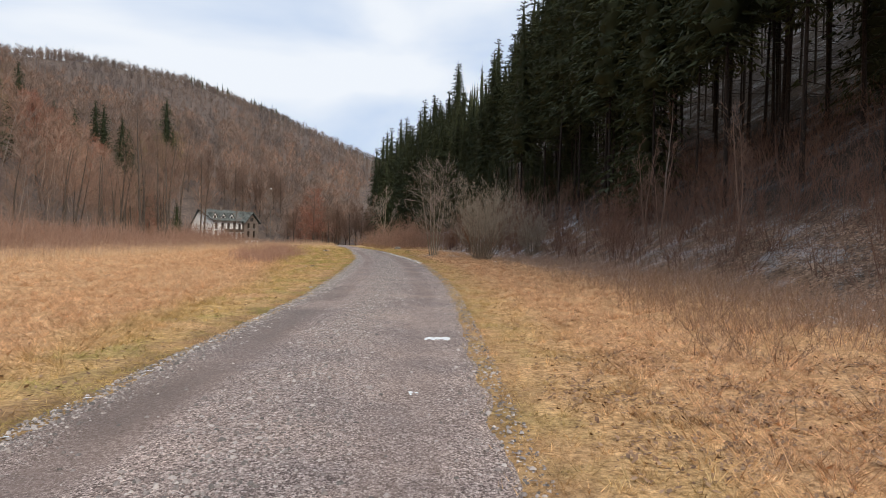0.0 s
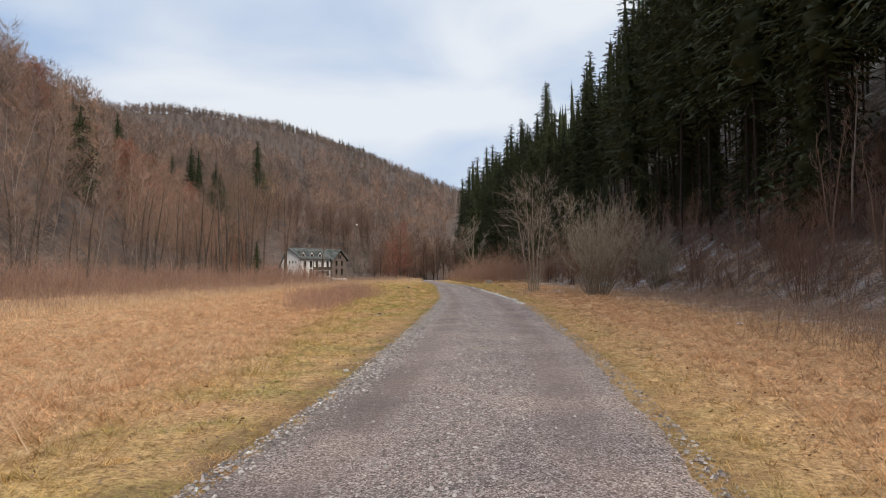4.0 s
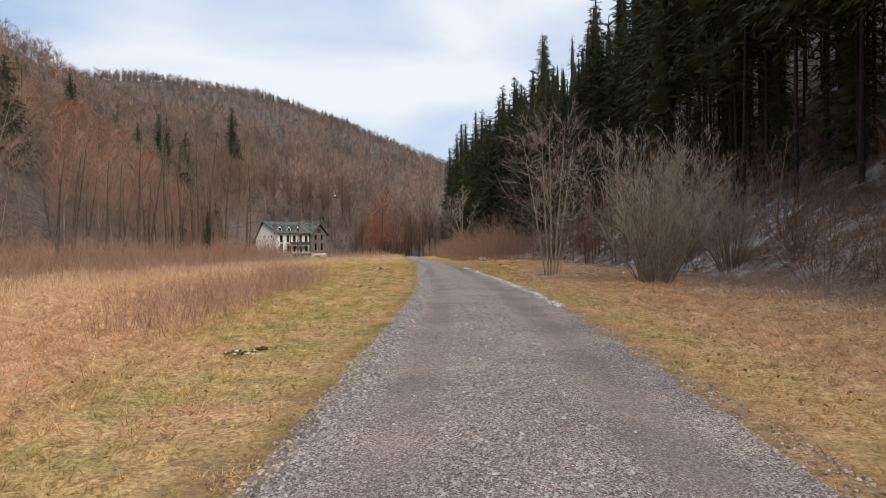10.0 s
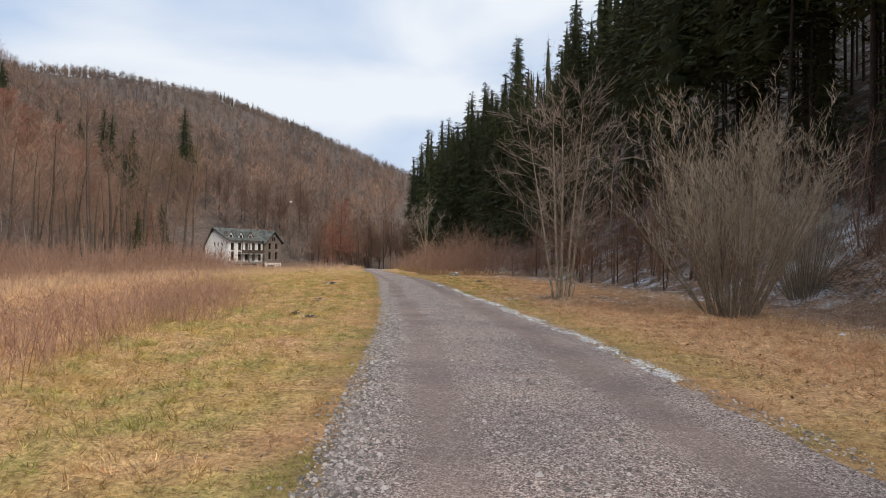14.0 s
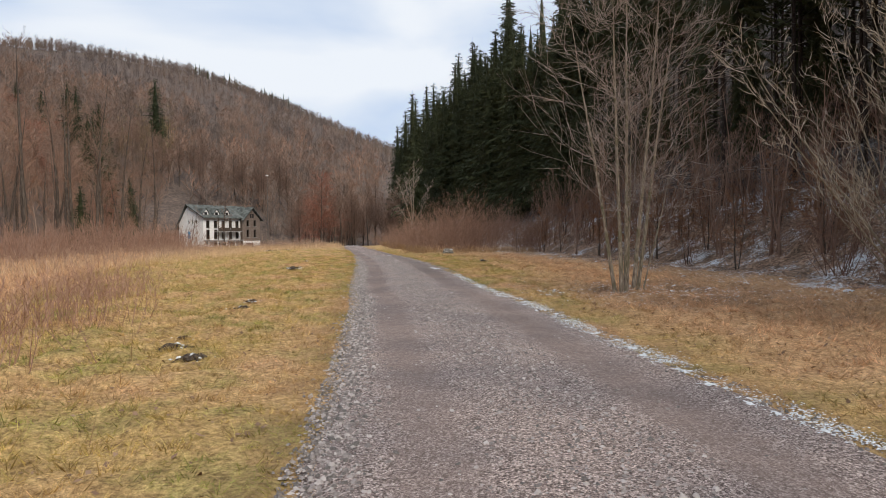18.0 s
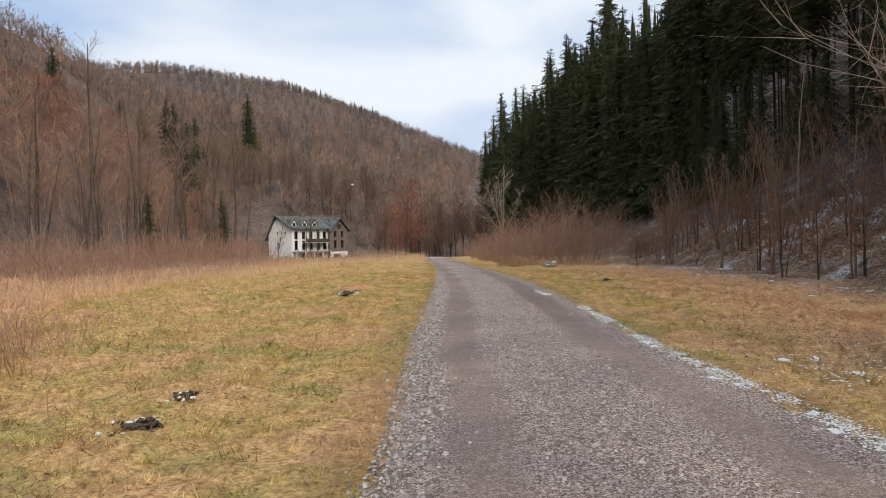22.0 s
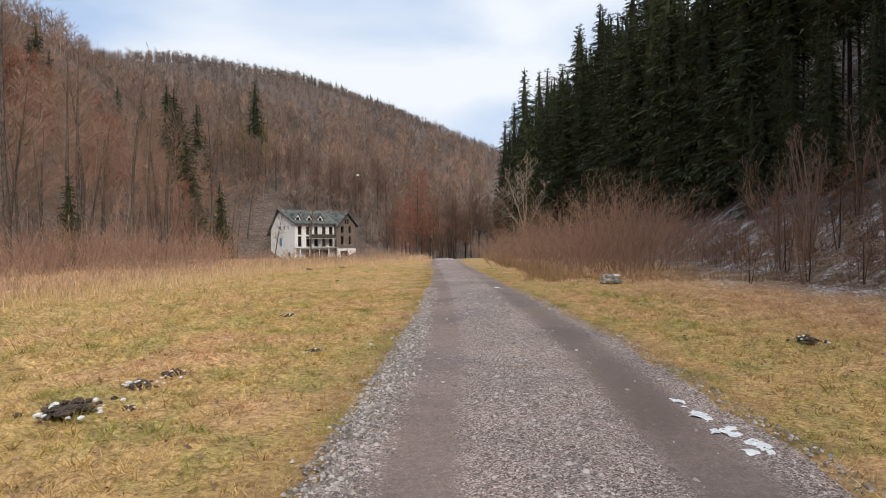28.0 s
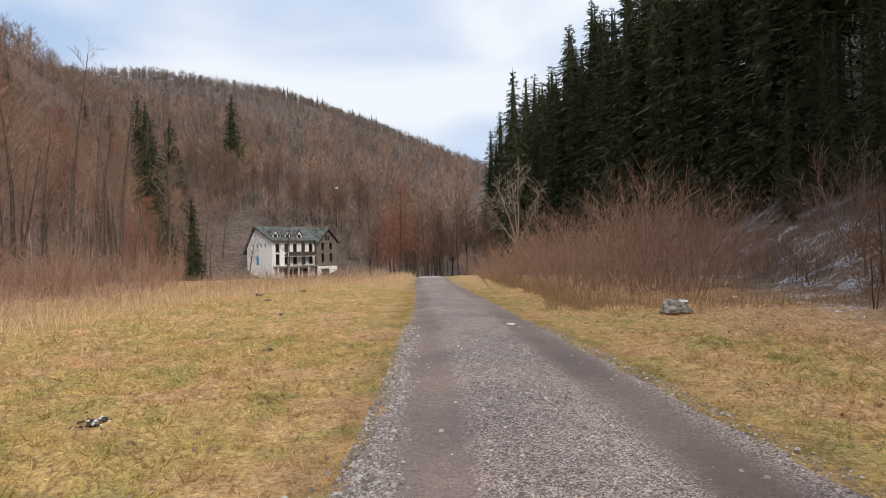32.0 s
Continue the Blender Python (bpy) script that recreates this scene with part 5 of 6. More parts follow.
    part("floor_slab", box(0.5, 21.3, 0.45, 9.0, 3.1, 3.25), M_CONCRETE, ob)
    part("floor_slab", box(0.5, 21.3, 0.45, 9.0, 6.1, 6.25), M_CONCRETE, ob)
    part("partition", box(0.5, 21.3, 4.4, 4.6, 0.0, 3.1), M_BARE, ob)
    part("partition", box(0.5, 21.3, 4.4, 4.6, 3.25, 6.1), M_BARE, ob)
    part("partition", box(0.5, 21.3, 4.4, 4.6, 6.25, 9.4), M_BARE, ob)


def wall_bm_at(length, height, thick, holes, x, y, z=0.0):
    return moved(wall_bm(length, height, thick, holes), Matrix.Translation((x, y, z)))


house()


def lamp_post():
    x, y = -46.0, 172.0
    z = float(land(x, y))
    ob = thing("street_lamp", pose(x, y, z), "thin grey lamp post with a white lamp head", "street lamp")
    part_mesh("post", tri_mesh("post", *tubes([(0, 0, 0)], [(0, 0, 17.0)], [0.09], [0.05], 8), M_METAL), ob)
    bm = bmesh.new()
    bmesh.ops.create_icosphere(bm, subdivisions=2, radius=0.22, matrix=Matrix.Translation((0, 0, 17.1)) @ Matrix.Diagonal((1.5, 1, 0.7, 1)))
    part("lamp_head", bm, M_LAMPGLASS, ob, "white lamp head")


lamp_post()

# ---- stones, snow, molehills ----


def rock_bm(g, size, flat, detail=2, rough=1.0):
    bm = bmesh.new()
    bmesh.ops.create_icosphere(bm, subdivisions=detail, radius=1.0)
    o = Vector(g.uniform(-50, 50, 3))
    for v in bm.verts:
        k = 1 + rough * (0.35 * noise.noise(v.co * 1.3 + o) + 0.14 * noise.noise(v.co * 3.5 + o))
        v.co = Vector((v.co.x * size[0] * k, v.co.y * size[1] * k, v.co.z * size[2] * k))
        if v.co.z < -flat * size[2]:
            v.co.z = -flat * size[2]
    return bm


def snow_mesh(g, length, width, thick, holes=0.5):
    """Thin lacy patch of old snow."""
    step = 0.022
    nx, ny = int(width / step) + 1, int(length / step) + 1
    o = Vector(g.uniform(-90, 90, 3))
    z = np.zeros((ny + 1, nx + 1))
    for j in range(ny + 1):
        for i in range(nx + 1):
            u, v = i / nx * 2 - 1, j / ny * 2 - 1
            p = Vector((i * step * 5, j * step * 5, 0))
            z[j, i] = 0.55 - (u * u + v * v) * 0.45 - holes + 1.0 * noise.noise(p * 2.2 + o) + 0.9 * noise.noise(p * 5.0 + o)
    return z, step


def snow_patch(g, x, y, length, width, turn, thick=0.02, base=None, holes=0.5):
    z, step = snow_mesh(g, length, width, thick, holes)
    ny, nx = z.shape
    vid, vs, fs = {}, [], []
    for j in range(ny - 1):
        for i in range(nx - 1):
            if z[j:j + 2, i:i + 2].max() < 0.02:
                continue
            q = []
            for a, b in ((j, i), (j, i + 1), (j + 1, i + 1), (j + 1, i)):
                if (a, b) not in vid:
                    vid[a, b] = len(vs)
                    vs.append(((b - nx / 2) * step, (a - ny / 2) * step, min(max(z[a, b], -0.5), 0.5) * thick * 2 - 0.002))
                q.append(vid[a, b])
            fs.append(q)
    near = {}
    for k, q in enumerate(fs):
        for v in q:
            near.setdefault(v, []).append(k)
    left, best = set(range(len(fs))), []
    while left:
        todo, piece = [left.pop()], []
        while todo:
            k = todo.pop()
            piece.append(k)
            for v in fs[k]:
                for m in near[v]:
                    if m in left:
                        left.remove(m)
                        todo.append(m)
        if len(piece) > len(best):
            best = piece
    if len(best) < 3:
        return
    used = sorted({v for k in best for v in fs[k]})
    back = {v: i for i, v in enumerate(used)}
    fs = [[back[v] for v in fs[k]] for k in best]
    vs = [vs[v] for v in used]
    zz = float(land(x, y)) if base is None else base
    me = tri_mesh("snow_patch", vs, fs, M_SNOW, smooth=True)
    ob = new("snow_patch", me)
    ob.matrix_basis = pose(x, y, zz + 0.006, 0, 0, turn)
    tagged(ob, "thin patch of old melting snow lying beside the track", "snow", "snow remnants by the track")


def small_ground_things():
    g = np.random.default_rng(71)
    # boulder with a snowy top
    z = float(land(-5.5, 79.0))
    ob = thing("boulder", pose(-5.5, 79.0, z + 0.16, 0, 0, 20), "grey lichen-covered boulder with snow on top, on the grass", "boulder")
    part("rock", rock_bm(g, (0.31, 0.23, 0.18), 0.6, 4, 1.7), M_ROCK, ob)
    part("snow_cap", rock_bm(g, (0.16, 0.13, 0.045), 0.3, 3), M_SNOW, ob, "snow cap").location = (0.14, 0.0, 0.155)
    # molehills
    hills = [(-8.1, 44.6, 0.3), (-7.6, 43.9, 0.26), (-8.7, 48.8, 0.26), (-8.3, 45.3, 0.14), (-11.1, 61.4, 0.3), (-11.35, 62.6, 0.24), (-11.3, 63.2, 0.2), (-10.9, 61.9, 0.14), (-12.4, 68.7, 0.17), (-13.0, 73.6, 0.26),
             (-8.8, 49.6, 0.16), (-3.6, 66.4, 0.24), (-6.3, 29.6, 0.22), (-6.0, 29.9, 0.14), (-10.4, 65.2, 0.13), (-19.5, 91, 0.3), (-20.2, 88, 0.34), (-18.8, 86, 0.26), (-15.6, 80, 0.22)]
    for x, y, r in hills:
        r = r * 0.95
        ob = thing("molehill", pose(x, y, float(land(x, y)), 0, 0, g.uniform(0, 360)), "dark molehill of crumbly soil flecked with snow", "molehill", "molehills in the meadow")
        part("soil", rock_bm(g, (r * 0.66, r * 0.52, r * 0.24), 0.15, 4, 2.0), M_SOIL, ob)
        for _ in range(38):
            a, d = g.uniform(0, 6.28), g.uniform(0.1, 1.9) * r
            q = r * g.uniform(0.05, 0.17)
            c = part("clod", rock_bm(g, (q, q * 0.8, q * 0.6), 0.4, 1), M_SNOW if g.random() < 0.42 else M_SOIL, ob)
            c.location = (np.cos(a) * d * 0.9, np.sin(a) * d * 0.72, max(r * 0.24 * (1 - (d / r) ** 2), 0.0) + q * 0.2)
    # snow along the right shoulder of the track
    for y in np.arange(36.5, 58, 0.34):
        k = float(np.interp(y, [36, 42, 48, 54, 60], [0.5, 1.0, 1.0, 0.75, 0.45]))
        yy = y + g.uniform(-0.15, 0.15)
        slope = math.degrees(math.atan2(float(road_at(yy + 1)[1] - road_at(yy)[1]), 1.0))
        snow_patch(g, float(road_at(yy)[1]) + g.normal(-0.02, 0.08) * k, yy, g.uniform(0.09, 0.22), g.uniform(0.06, 0.12) * k, -slope + g.uniform(-35, 35), 0.010, 0.006, 0.42)
    for y in np.arange(4.5, 19, 0.5):
        snow_patch(g, float(road_at(y)[0]) + g.uniform(-0.05, 0.07), y + g.uniform(-0.1, 0.1), g.uniform(0.07, 0.15), g.uniform(0.025, 0.05), g.uniform(-20, 25), 0.006, 0.006, 0.3)
    for _ in range(22):
        k = g.random()
        x, y = -5.45 - 0.4 * k + g.normal(0, 0.05), 61.5 + 1.5 * k
        snow_patch(g, x, y, g.uniform(0.1, 0.26), g.uniform(0.05, 0.1), g.uniform(0, 50), 0.008, float(road_height(x, y)) + 0.002, 0.4)
    for x, y, ln, w, turn in ((0.0, 9.0, 0.22, 0.42, 0), (-0.2, 5.8, 0.16, 0.12, 10), (-9.2, 77.2, 0.4, 0.3, 10), (-6.1, 67.1, 0.14, 0.14, 60), (-16.6, 106.5, 0.7, 1.6, 5)):
        snow_patch(g, x, y, ln, w, turn, 0.010, float(road_height(x, y)) + 0.002, 0.36)
    # flecks in the grass below the slope
    for _ in range(80):
        y = g.uniform(10, 84)
        d = -1.8 + g.normal(0, 0.9) if y > 25 else -1.2 + g.normal(0, 0.6)
        x = foot_r(y) + min(d, 0.8)
        snow_patch(g, x, y, g.uniform(0.08, 0.26), g.uniform(0.07, 0.2), g.uniform(0, 180), 0.03, None, 0.34)
    for _ in range(26):
        a, d = g.uniform(0, 6.28), g.uniform(0.4, 2.6)
        snow_patch(g, -0.2 + np.cos(a) * d * 1.2, 51.5 + np.sin(a) * d, g.uniform(0.07, 0.2), g.uniform(0.07, 0.16), g.uniform(0, 180), 0.03, None, 0.32)
    # single pale stones on the shoulders
    for x, y, r in ((-3.8, 23.5, 0.07), (-3.6, 17.7, 0.11), (-9.7, 65.6, 0.09), (-3.75, 22.0, 0.05), (-5.0, 37.5, 0.08), (-5.3, 39.2, 0.06), (-5.15, 38.2, 0.05), (-9.3, 64.6, 0.05), (-9.9, 67.2, 0.06)):
        r = r * 0.5
        bm = rock_bm(g, (r, r * 0.8, r * 0.6), 0.4, 2)
        me = bpy.data.meshes.new("stone")
        bm.to_mesh(me)
        bm.free()
        me.materials.append(M_STONE)
        ob = new("stone", me)
        ob.matrix_basis = pose(x, y, r * 0.2, 0, 0, g.uniform(0, 360))
        tagged(ob, "pale rounded stone on the gravel shoulder", "stone", "stones along the track")


M_STONE = material("pale_stone", plain((0.42, 0.40, 0.38), (0.66, 0.64, 0.61), 40.0), 0.85)
small_ground_things()

# ---- gravel ----


def gravel():
    g = np.random.default_rng(81)

    def strew(name, n, base, face, lo, mid, hi, loose, label, shoulder=False):
        y = g.uniform(16, 68, n) if shoulder else g.uniform(1.5, 77, n)
        rl, rr = road_at(y)
        u = g.random(n)
        pick = [0.49 + g.normal(0, 0.10, n), np.abs(g.normal(0, 0.06, n)) - 0.02, 1.05 - np.abs(g.normal(0, 0.06, n)), g.random(n)]
        s = np.where(u < 0.40, pick[0], np.where(u < 0.79, pick[1], np.where(u < 1 - loose, pick[2], pick[3])))
        if shoulder:
            s = 0.045 + g.normal(0, 0.038, n)
        x = rl + (rr - rl) * s
        size = np.clip(np.exp(g.normal(math.log(mid), 0.38, n)), lo, hi) * np.where(s < 0.12, 1.05, 1.0)
        z = np.where((s > 0.03) & (s < 0.97), road_height(x, y), np.maximum(road_height(x, y), land(x, y)) + 0.003)
        a, k = g.uniform(0, 6.283, n), len(base)
        jit = base[None] * (1 + g.normal(0, 0.2, (n, k, 3)))
        c, sn = np.cos(a)[:, None], np.sin(a)[:, None]
        px = (jit[:, :, 0] * c - jit[:, :, 1] * sn) * size[:, None] + x[:, None]
        py = (jit[:, :, 0] * sn + jit[:, :, 1] * c) * size[:, None] + y[:, None]
        pz = jit[:, :, 2] * size[:, None] * g.uniform(0.45, 0.9, n)[:, None] + z[:, None] - 0.001
        v = np.stack([px, py, pz], 2).reshape(-1, 3)
        f = (face[None] + (np.arange(n) * k)[:, None, None]).reshape(-1, 3)
        stuff(name, tri_mesh(name, v, f, M_GRAVEL), label, "gravel")

    chip = np.array([(1, 0, 0), (0.0, 0.8, 0), (-0.9, 0.1, 0), (0.1, -0.7, 0), (0.15, 0.1, 0.6)])
    strew("fine_gravel", 46000, chip, np.array([(0, 1, 4), (1, 2, 4), (2, 3, 4), (3, 0, 4)]), 0.005, 0.0095, 0.014, 0.06, "fine grey chippings on the track")
    block = np.array([(1, 0.1, 0), (0.1, 0.85, 0), (-0.95, 0.2, 0), (-0.2, -0.8, 0), (0.6, 0.15, 0.8), (0.0, 0.5, 0.9), (-0.55, 0.0, 0.75), (0.1, -0.45, 0.7)])
    sides = [(i, (i + 1) % 4, 4 + (i + 1) % 4) for i in range(4)] + [(i, 4 + (i + 1) % 4, 4 + i) for i in range(4)] + [(4, 5, 6), (4, 6, 7)]
    strew("loose_gravel", 42000, block, np.array(sides), 0.008, 0.0135, 0.028, 0.05, "loose crushed stones on the track")
    strew("shoulder_gravel", 13000, block, np.array(sides), 0.009, 0.0155, 0.030, 0.0, "pale crushed stones thrown up along the shoulder", True)


gravel()

# ---- grass ----


def lay_blades(name, x, y, length, width, rise, g, mat, label, comb=None, lift=0.0, tuft=None):
    n = len(x)
    z = land(x, y)
    a = g.uniform(0, 6.283, n) if comb is None else comb + g.normal(0, 0.7, n)
    p0 = np.stack([x, y, z - 0.01 + lift], 1)
    d = np.stack([np.cos(a), np.sin(a), rise], 1)
    d /= np.linalg.norm(d, axis=1, keepdims=True)
    v, f = blades(p0, p0 + d * np.asarray(length)[:, None], width, g)
    tuft = np.clip(0.5 + 0.3 * waves(x, y, 0.9, 97), 0, 1) if tuft is None else tuft
    at = {"green": np.repeat(green_at(x, y), 3), "tuft": np.repeat(tuft, 3)}
    stuff(name, tri_mesh(name, v, f, mat, at), label, "grass")


def meadow():
    g = np.random.default_rng(91)
    # short turf beside the track
    n = 150000
    y = 1.5 + 90 * g.random(n)
    rl, rr = road_at(y)
    left = g.random(n) < 0.58
    d = np.abs(g.normal(0, 1, n)) * np.where(left, 4.0, 2.8)
    x = np.where(left, rl + 0.05 - d, rr - 0.05 + d)
    keep = ~(left & (d < 0.75) & (y < 30) & (g.random(n) < 0.75)) & (x > -28) & (x < np.interp(y, FOOT_R_Y, FOOT_R_X) - 0.5)
    x, y, d = x[keep], y[keep], d[keep]
    far = 1 + 0.012 * y
    ln = g.uniform(0.04, 0.11, len(x)) * np.clip(0.55 + d * 0.5, 0.55, 1.25)
    lay_blades("turf", x, y, ln, g.uniform(0.0035, 0.0065, len(x)) * far, g.uniform(0.15, 1.2, len(x)), g, M_BLADE, "short winter grass of straw and faded green")
    # the same turf standing in small tufts
    n, k = 26000, 11
    y = 1.5 + 74 * g.random(n)
    rl, rr = road_at(y)
    left = g.random(n) < 0.58
    d = 0.08 + np.abs(g.normal(0, 1, n)) * np.where(left, 4.4, 3.2)
    x = np.where(left, rl - d, rr + d)
    keep = ~(left & (d < 0.7) & (y < 30) & (g.random(n) < 0.6)) & (x > -20) & (x < np.interp(y, FOOT_R_Y, FOOT_R_X))
    x, y, d = x[keep], y[keep], d[keep]
    size = g.uniform(0.6, 1.3, len(x)) * np.clip(0.6 + 0.35 * d, 0.6, 1.2)
    tx, ty, ts = np.repeat(x, k), np.repeat(y, k), np.repeat(size, k)
    m = len(tx)
    a = g.uniform(0, 6.283, m)
    r = np.abs(g.normal(0, 0.045, m)) * ts
    lay_blades("turf_tufts", tx + np.cos(a) * r, ty + np.sin(a) * r, g.uniform(0.06, 0.13, m) * ts, g.uniform(0.005, 0.009, m), g.uniform(0.35, 2.2, m), g, M_BLADE, "small upright tufts of winter grass", a, 0.0, np.repeat(g.random(len(x)), k))
    # ragged fringe over the shoulders
    n = 60000
    y = g.uniform(1.5, 90, n)
    rl, rr = road_at(y)
    left = g.random(n) < 0.5
    d = g.normal(0.12, 0.14, n)
    x = np.where(left, rl - d, rr + d)
    lay_blades("verge_fringe", x, y, g.uniform(0.03, 0.09, n), g.uniform(0.003, 0.006, n), g.uniform(0.1, 1.2, n), g, M_BLADE, "ragged short grass along the track's edges", None, 0.012)
    # long matted straw
    n = 250000
    y = g.uniform(1.0, 88, n)
    rl, rr = road_at(y)
    left = g.random(n) < 0.62
    wide = np.interp(y, [0, 20, 40, 60, 80], [0.7, 1.8, 3.6, 8.0, 12.0])
    d = np.where(left, wide + np.abs(g.normal(0, 1, n)) * 6.5, np.interp(y, [0, 30, 60, 90], [1.2, 2.2, 3.2, 3.5]) + np.abs(g.normal(0, 1, n)) * 3.5)
    x = np.where(left, rl - d, rr + d)
    tuft = waves(x, y, 1.7, 92) + 0.6 * waves(x, y, 0.6, 93)
    keep = (x > -30) & (x < np.interp(y, FOOT_R_Y, FOOT_R_X) + 1.0) & (g.random(n) < 0.55 + 0.5 * tuft)
    x, y, tuft, left = x[keep], y[keep], tuft[keep], left[keep]
    m = len(x)
    comb = 3.5 * waves(x, y, 1.9, 94)
    ln = g.uniform(0.12, 0.34, m) * np.clip(0.8 + 0.45 * tuft, 0.4, 1.5) * np.where(left, 1.0, 0.8)
    lay_blades("long_straw", x, y, ln, g.uniform(0.004, 0.009, m), g.uniform(0.05, 0.9, m), g, M_BLADE, "matted tufts of long dry straw", comb)
    # tussocks
    n = 5200
    y = 75 * g.random(n) ** 1.25 + 1.0
    rl, rr = road_at(y)
    left = g.random(n) < 0.6
    d = np.where(left, np.interp(y, [0, 20, 40, 60, 80], [0.5, 1.6, 3.2, 8.0, 11.0]) + np.abs(g.normal(0, 1, n)) * 5.0, np.interp(y, [0, 30, 60, 90], [1.0, 2.0, 3.2, 3.5]) + np.abs(g.normal(0, 1, n)) * 3.0)
    x = np.where(left, rl - d, rr + d)
    keep = (x > -26) & (x < np.interp(y, FOOT_R_Y, FOOT_R_X) + 0.5)
    x, y = x[keep], y[keep]
    k = 28
    size = g.uniform(0.6, 1.5, len(x))
    tx, ty, ts = np.repeat(x, k), np.repeat(y, k), np.repeat(size, k)
    m = len(tx)
    a = np.repeat(g.uniform(0, 6.283, len(x)), k) + g.normal(0, 1.1, m)
    r = np.abs(g.normal(0, 0.09, m)) * ts
    lay_blades("tussocks", tx + np.cos(a) * r, ty + np.sin(a) * r, g.uniform(0.10, 0.26, m) * ts, g.uniform(0.004, 0.008, m), g.uniform(0.2, 1.6, m), g, M_BLADE, "tussocks of bent straw", a, 0.0, np.repeat(g.uniform(0.15, 1.0, len(x)), k))
    # beyond, coarser
    n = 70000
    y = g.uniform(5, 118, n)
    x = g.uniform(-34, -10, n)
    keep = x < road_at(y)[0] - 4
    x, y = x[keep], y[keep]
    lay_blades("meadow_straw", x, y, g.uniform(0.10, 0.34, len(x)), np.full(len(x), 0.014), g.uniform(0.3, 2.0, len(x)), g, M_BLADE, "dry straw of the wide meadow")


def stalks(name, x, y, height, width, side, g, mat, label, bend=0.28):
    z = land(x, y)
    n = len(x)
    lean = g.normal(0, bend, (n, 2))
    p0 = np.stack([x, y, z], 1)
    top = p0 + np.stack([lean[:, 0], lean[:, 1], np.ones(n)], 1) * height[:, None]
    pieces = [blades(p0, top, width, g)]
    for _ in range(side):
        u = g.uniform(0.35, 0.95, n)[:, None]
        b = p0 + (top - p0) * u
        d = np.stack([g.normal(0, 1, n), g.normal(0, 1, n), g.uniform(0.6, 1.8, n)], 1)
        d /= np.linalg.norm(d, axis=1, keepdims=True)
        pieces.append(blades(b, b + d * (height * g.uniform(0.12, 0.3, n))[:, None], np.asarray(width) * 0.7, g))
    stuff(name, tri_mesh(name, *merge(*pieces), mat), label, "weeds")


def tall_weeds():
    g = np.random.default_rng(101)
    # reddish weed beds in the left meadow
    cx = np.array([-9.4, -9.9, -10.6, -10.0, -11.2, -10.9, -12.6, -13.2, -9.2, -11.6, -12.2, -12.0])
    cy = np.array([34.5, 37.5, 40.0, 42.5, 44.0, 46.8, 50.6, 51.2, 32.0, 37.5, 41.6, 46.0])
    k = g.integers(0, 12, 2600)
    x, y = cx[k] + g.normal(0, 0.6, 2600), cy[k] + g.normal(0, 0.9, 2600)
    keep = x < road_at(y)[0] - 2.6
    x, y = x[keep], y[keep]
    stalks("weed_bed", x, y, g.uniform(0.35, 0.95, len(x)), np.full(len(x), 0.012), 6, g, M_WEED, "standing beds of reddish-brown dead weeds")
    # far weeds before the brush
    n = 5200
    y = g.uniform(28, 112, n)
    x = np.interp(y, [30, 60, 86, 95, 102, 118], [-22, -22, -24, -22, -20, -24]) - np.abs(g.normal(0, 3.0, n)) + 1.5
    stalks("meadow_edge_weeds", x, y, g.uniform(0.3, 1.0, n), np.full(n, 0.02), 3, g, M_DULL_WEED, "tall dead weeds along the meadow's far edge")
    n = 9000
    y = g.uniform(26, 112, n)
    x = np.interp(y, [30, 60, 86, 95, 102, 118], [-19, -19.5, -21, -19, -17.5, -22]) - np.abs(g.normal(0, 2.6, n)) + 1.0
    stalks("meadow_edge_straw", x, y, g.uniform(0.2, 0.6, n), np.full(n, 0.018), 1, g, M_PALE_STRAW, "pale standing straw before the far brush")
    # rank brown weeds on the near verge
    cx = np.array([4.4, 4.5, 4.3, 5.3, 5.6, 6.0, 5.0, 6.6, 7.0, 5.9, 3.9])
    cy = np.array([11.6, 9.7, 13.4, 10.8, 13.0, 16.0, 15.2, 12.0, 15.0, 19.0, 8.4])
    k = g.integers(0, 11, 900)
    stalks("rank_weeds", cx[k] + g.normal(0, 0.38, 900), cy[k] + g.normal(0, 0.55, 900), g.uniform(0.15, 0.5, 900), np.full(900, 0.011), 6, g, M_RANK, "rank reddish-brown dead weeds on the verge", 0.6)
    k = g.integers(0, 11, 260)
    stalks("bent_stems", cx[k] + g.normal(0, 0.5, 260), cy[k] + g.normal(0, 0.7, 260), g.uniform(0.3, 1.1, 260), np.full(260, 0.007), 3, g, M_STALK, "thin bent woody stems among the weeds", 0.45)
    cx, cy = np.array([-7.8, -5.4, -7.2, -6.4, -8.8, -6.0, -5.2]), np.array([18.9, 17.5, 19.5, 16.0, 15.5, 20.5, 13.5])
    k = g.integers(0, 7, 420)
    stalks("pale_tangle", cx[k] + g.normal(0, 0.45, 420), cy[k] + g.normal(0, 0.5, 420), g.uniform(0.2, 0.65, 420), np.full(420, 0.009), 3, g, M_PALE_STRAW, "tangle of pale broken stalks in the meadow", 0.7)
    # weeds below the slope
    n = 6500
    y = g.uniform(6, 46, n)
    x = np.interp(y, FOOT_R_Y, FOOT_R_X) - 0.4 - np.abs(g.normal(0, 1.7, n))
    keep = x > road_at(y)[1] + 3.2
    x, y = x[keep], y[keep]
    stalks("slope_foot_weeds", x, y, g.uniform(0.15, 0.7, len(x)), np.full(len(x), 0.008), 4, g, M_DULL_WEED, "brown dead weeds at the foot of the slope")
    n = 3000
    y = g.uniform(4.5, 24, n)
    x = np.interp(y, FOOT_R_Y, FOOT_R_X) - 0.5 - 4.6 * g.random(n) ** 1.3
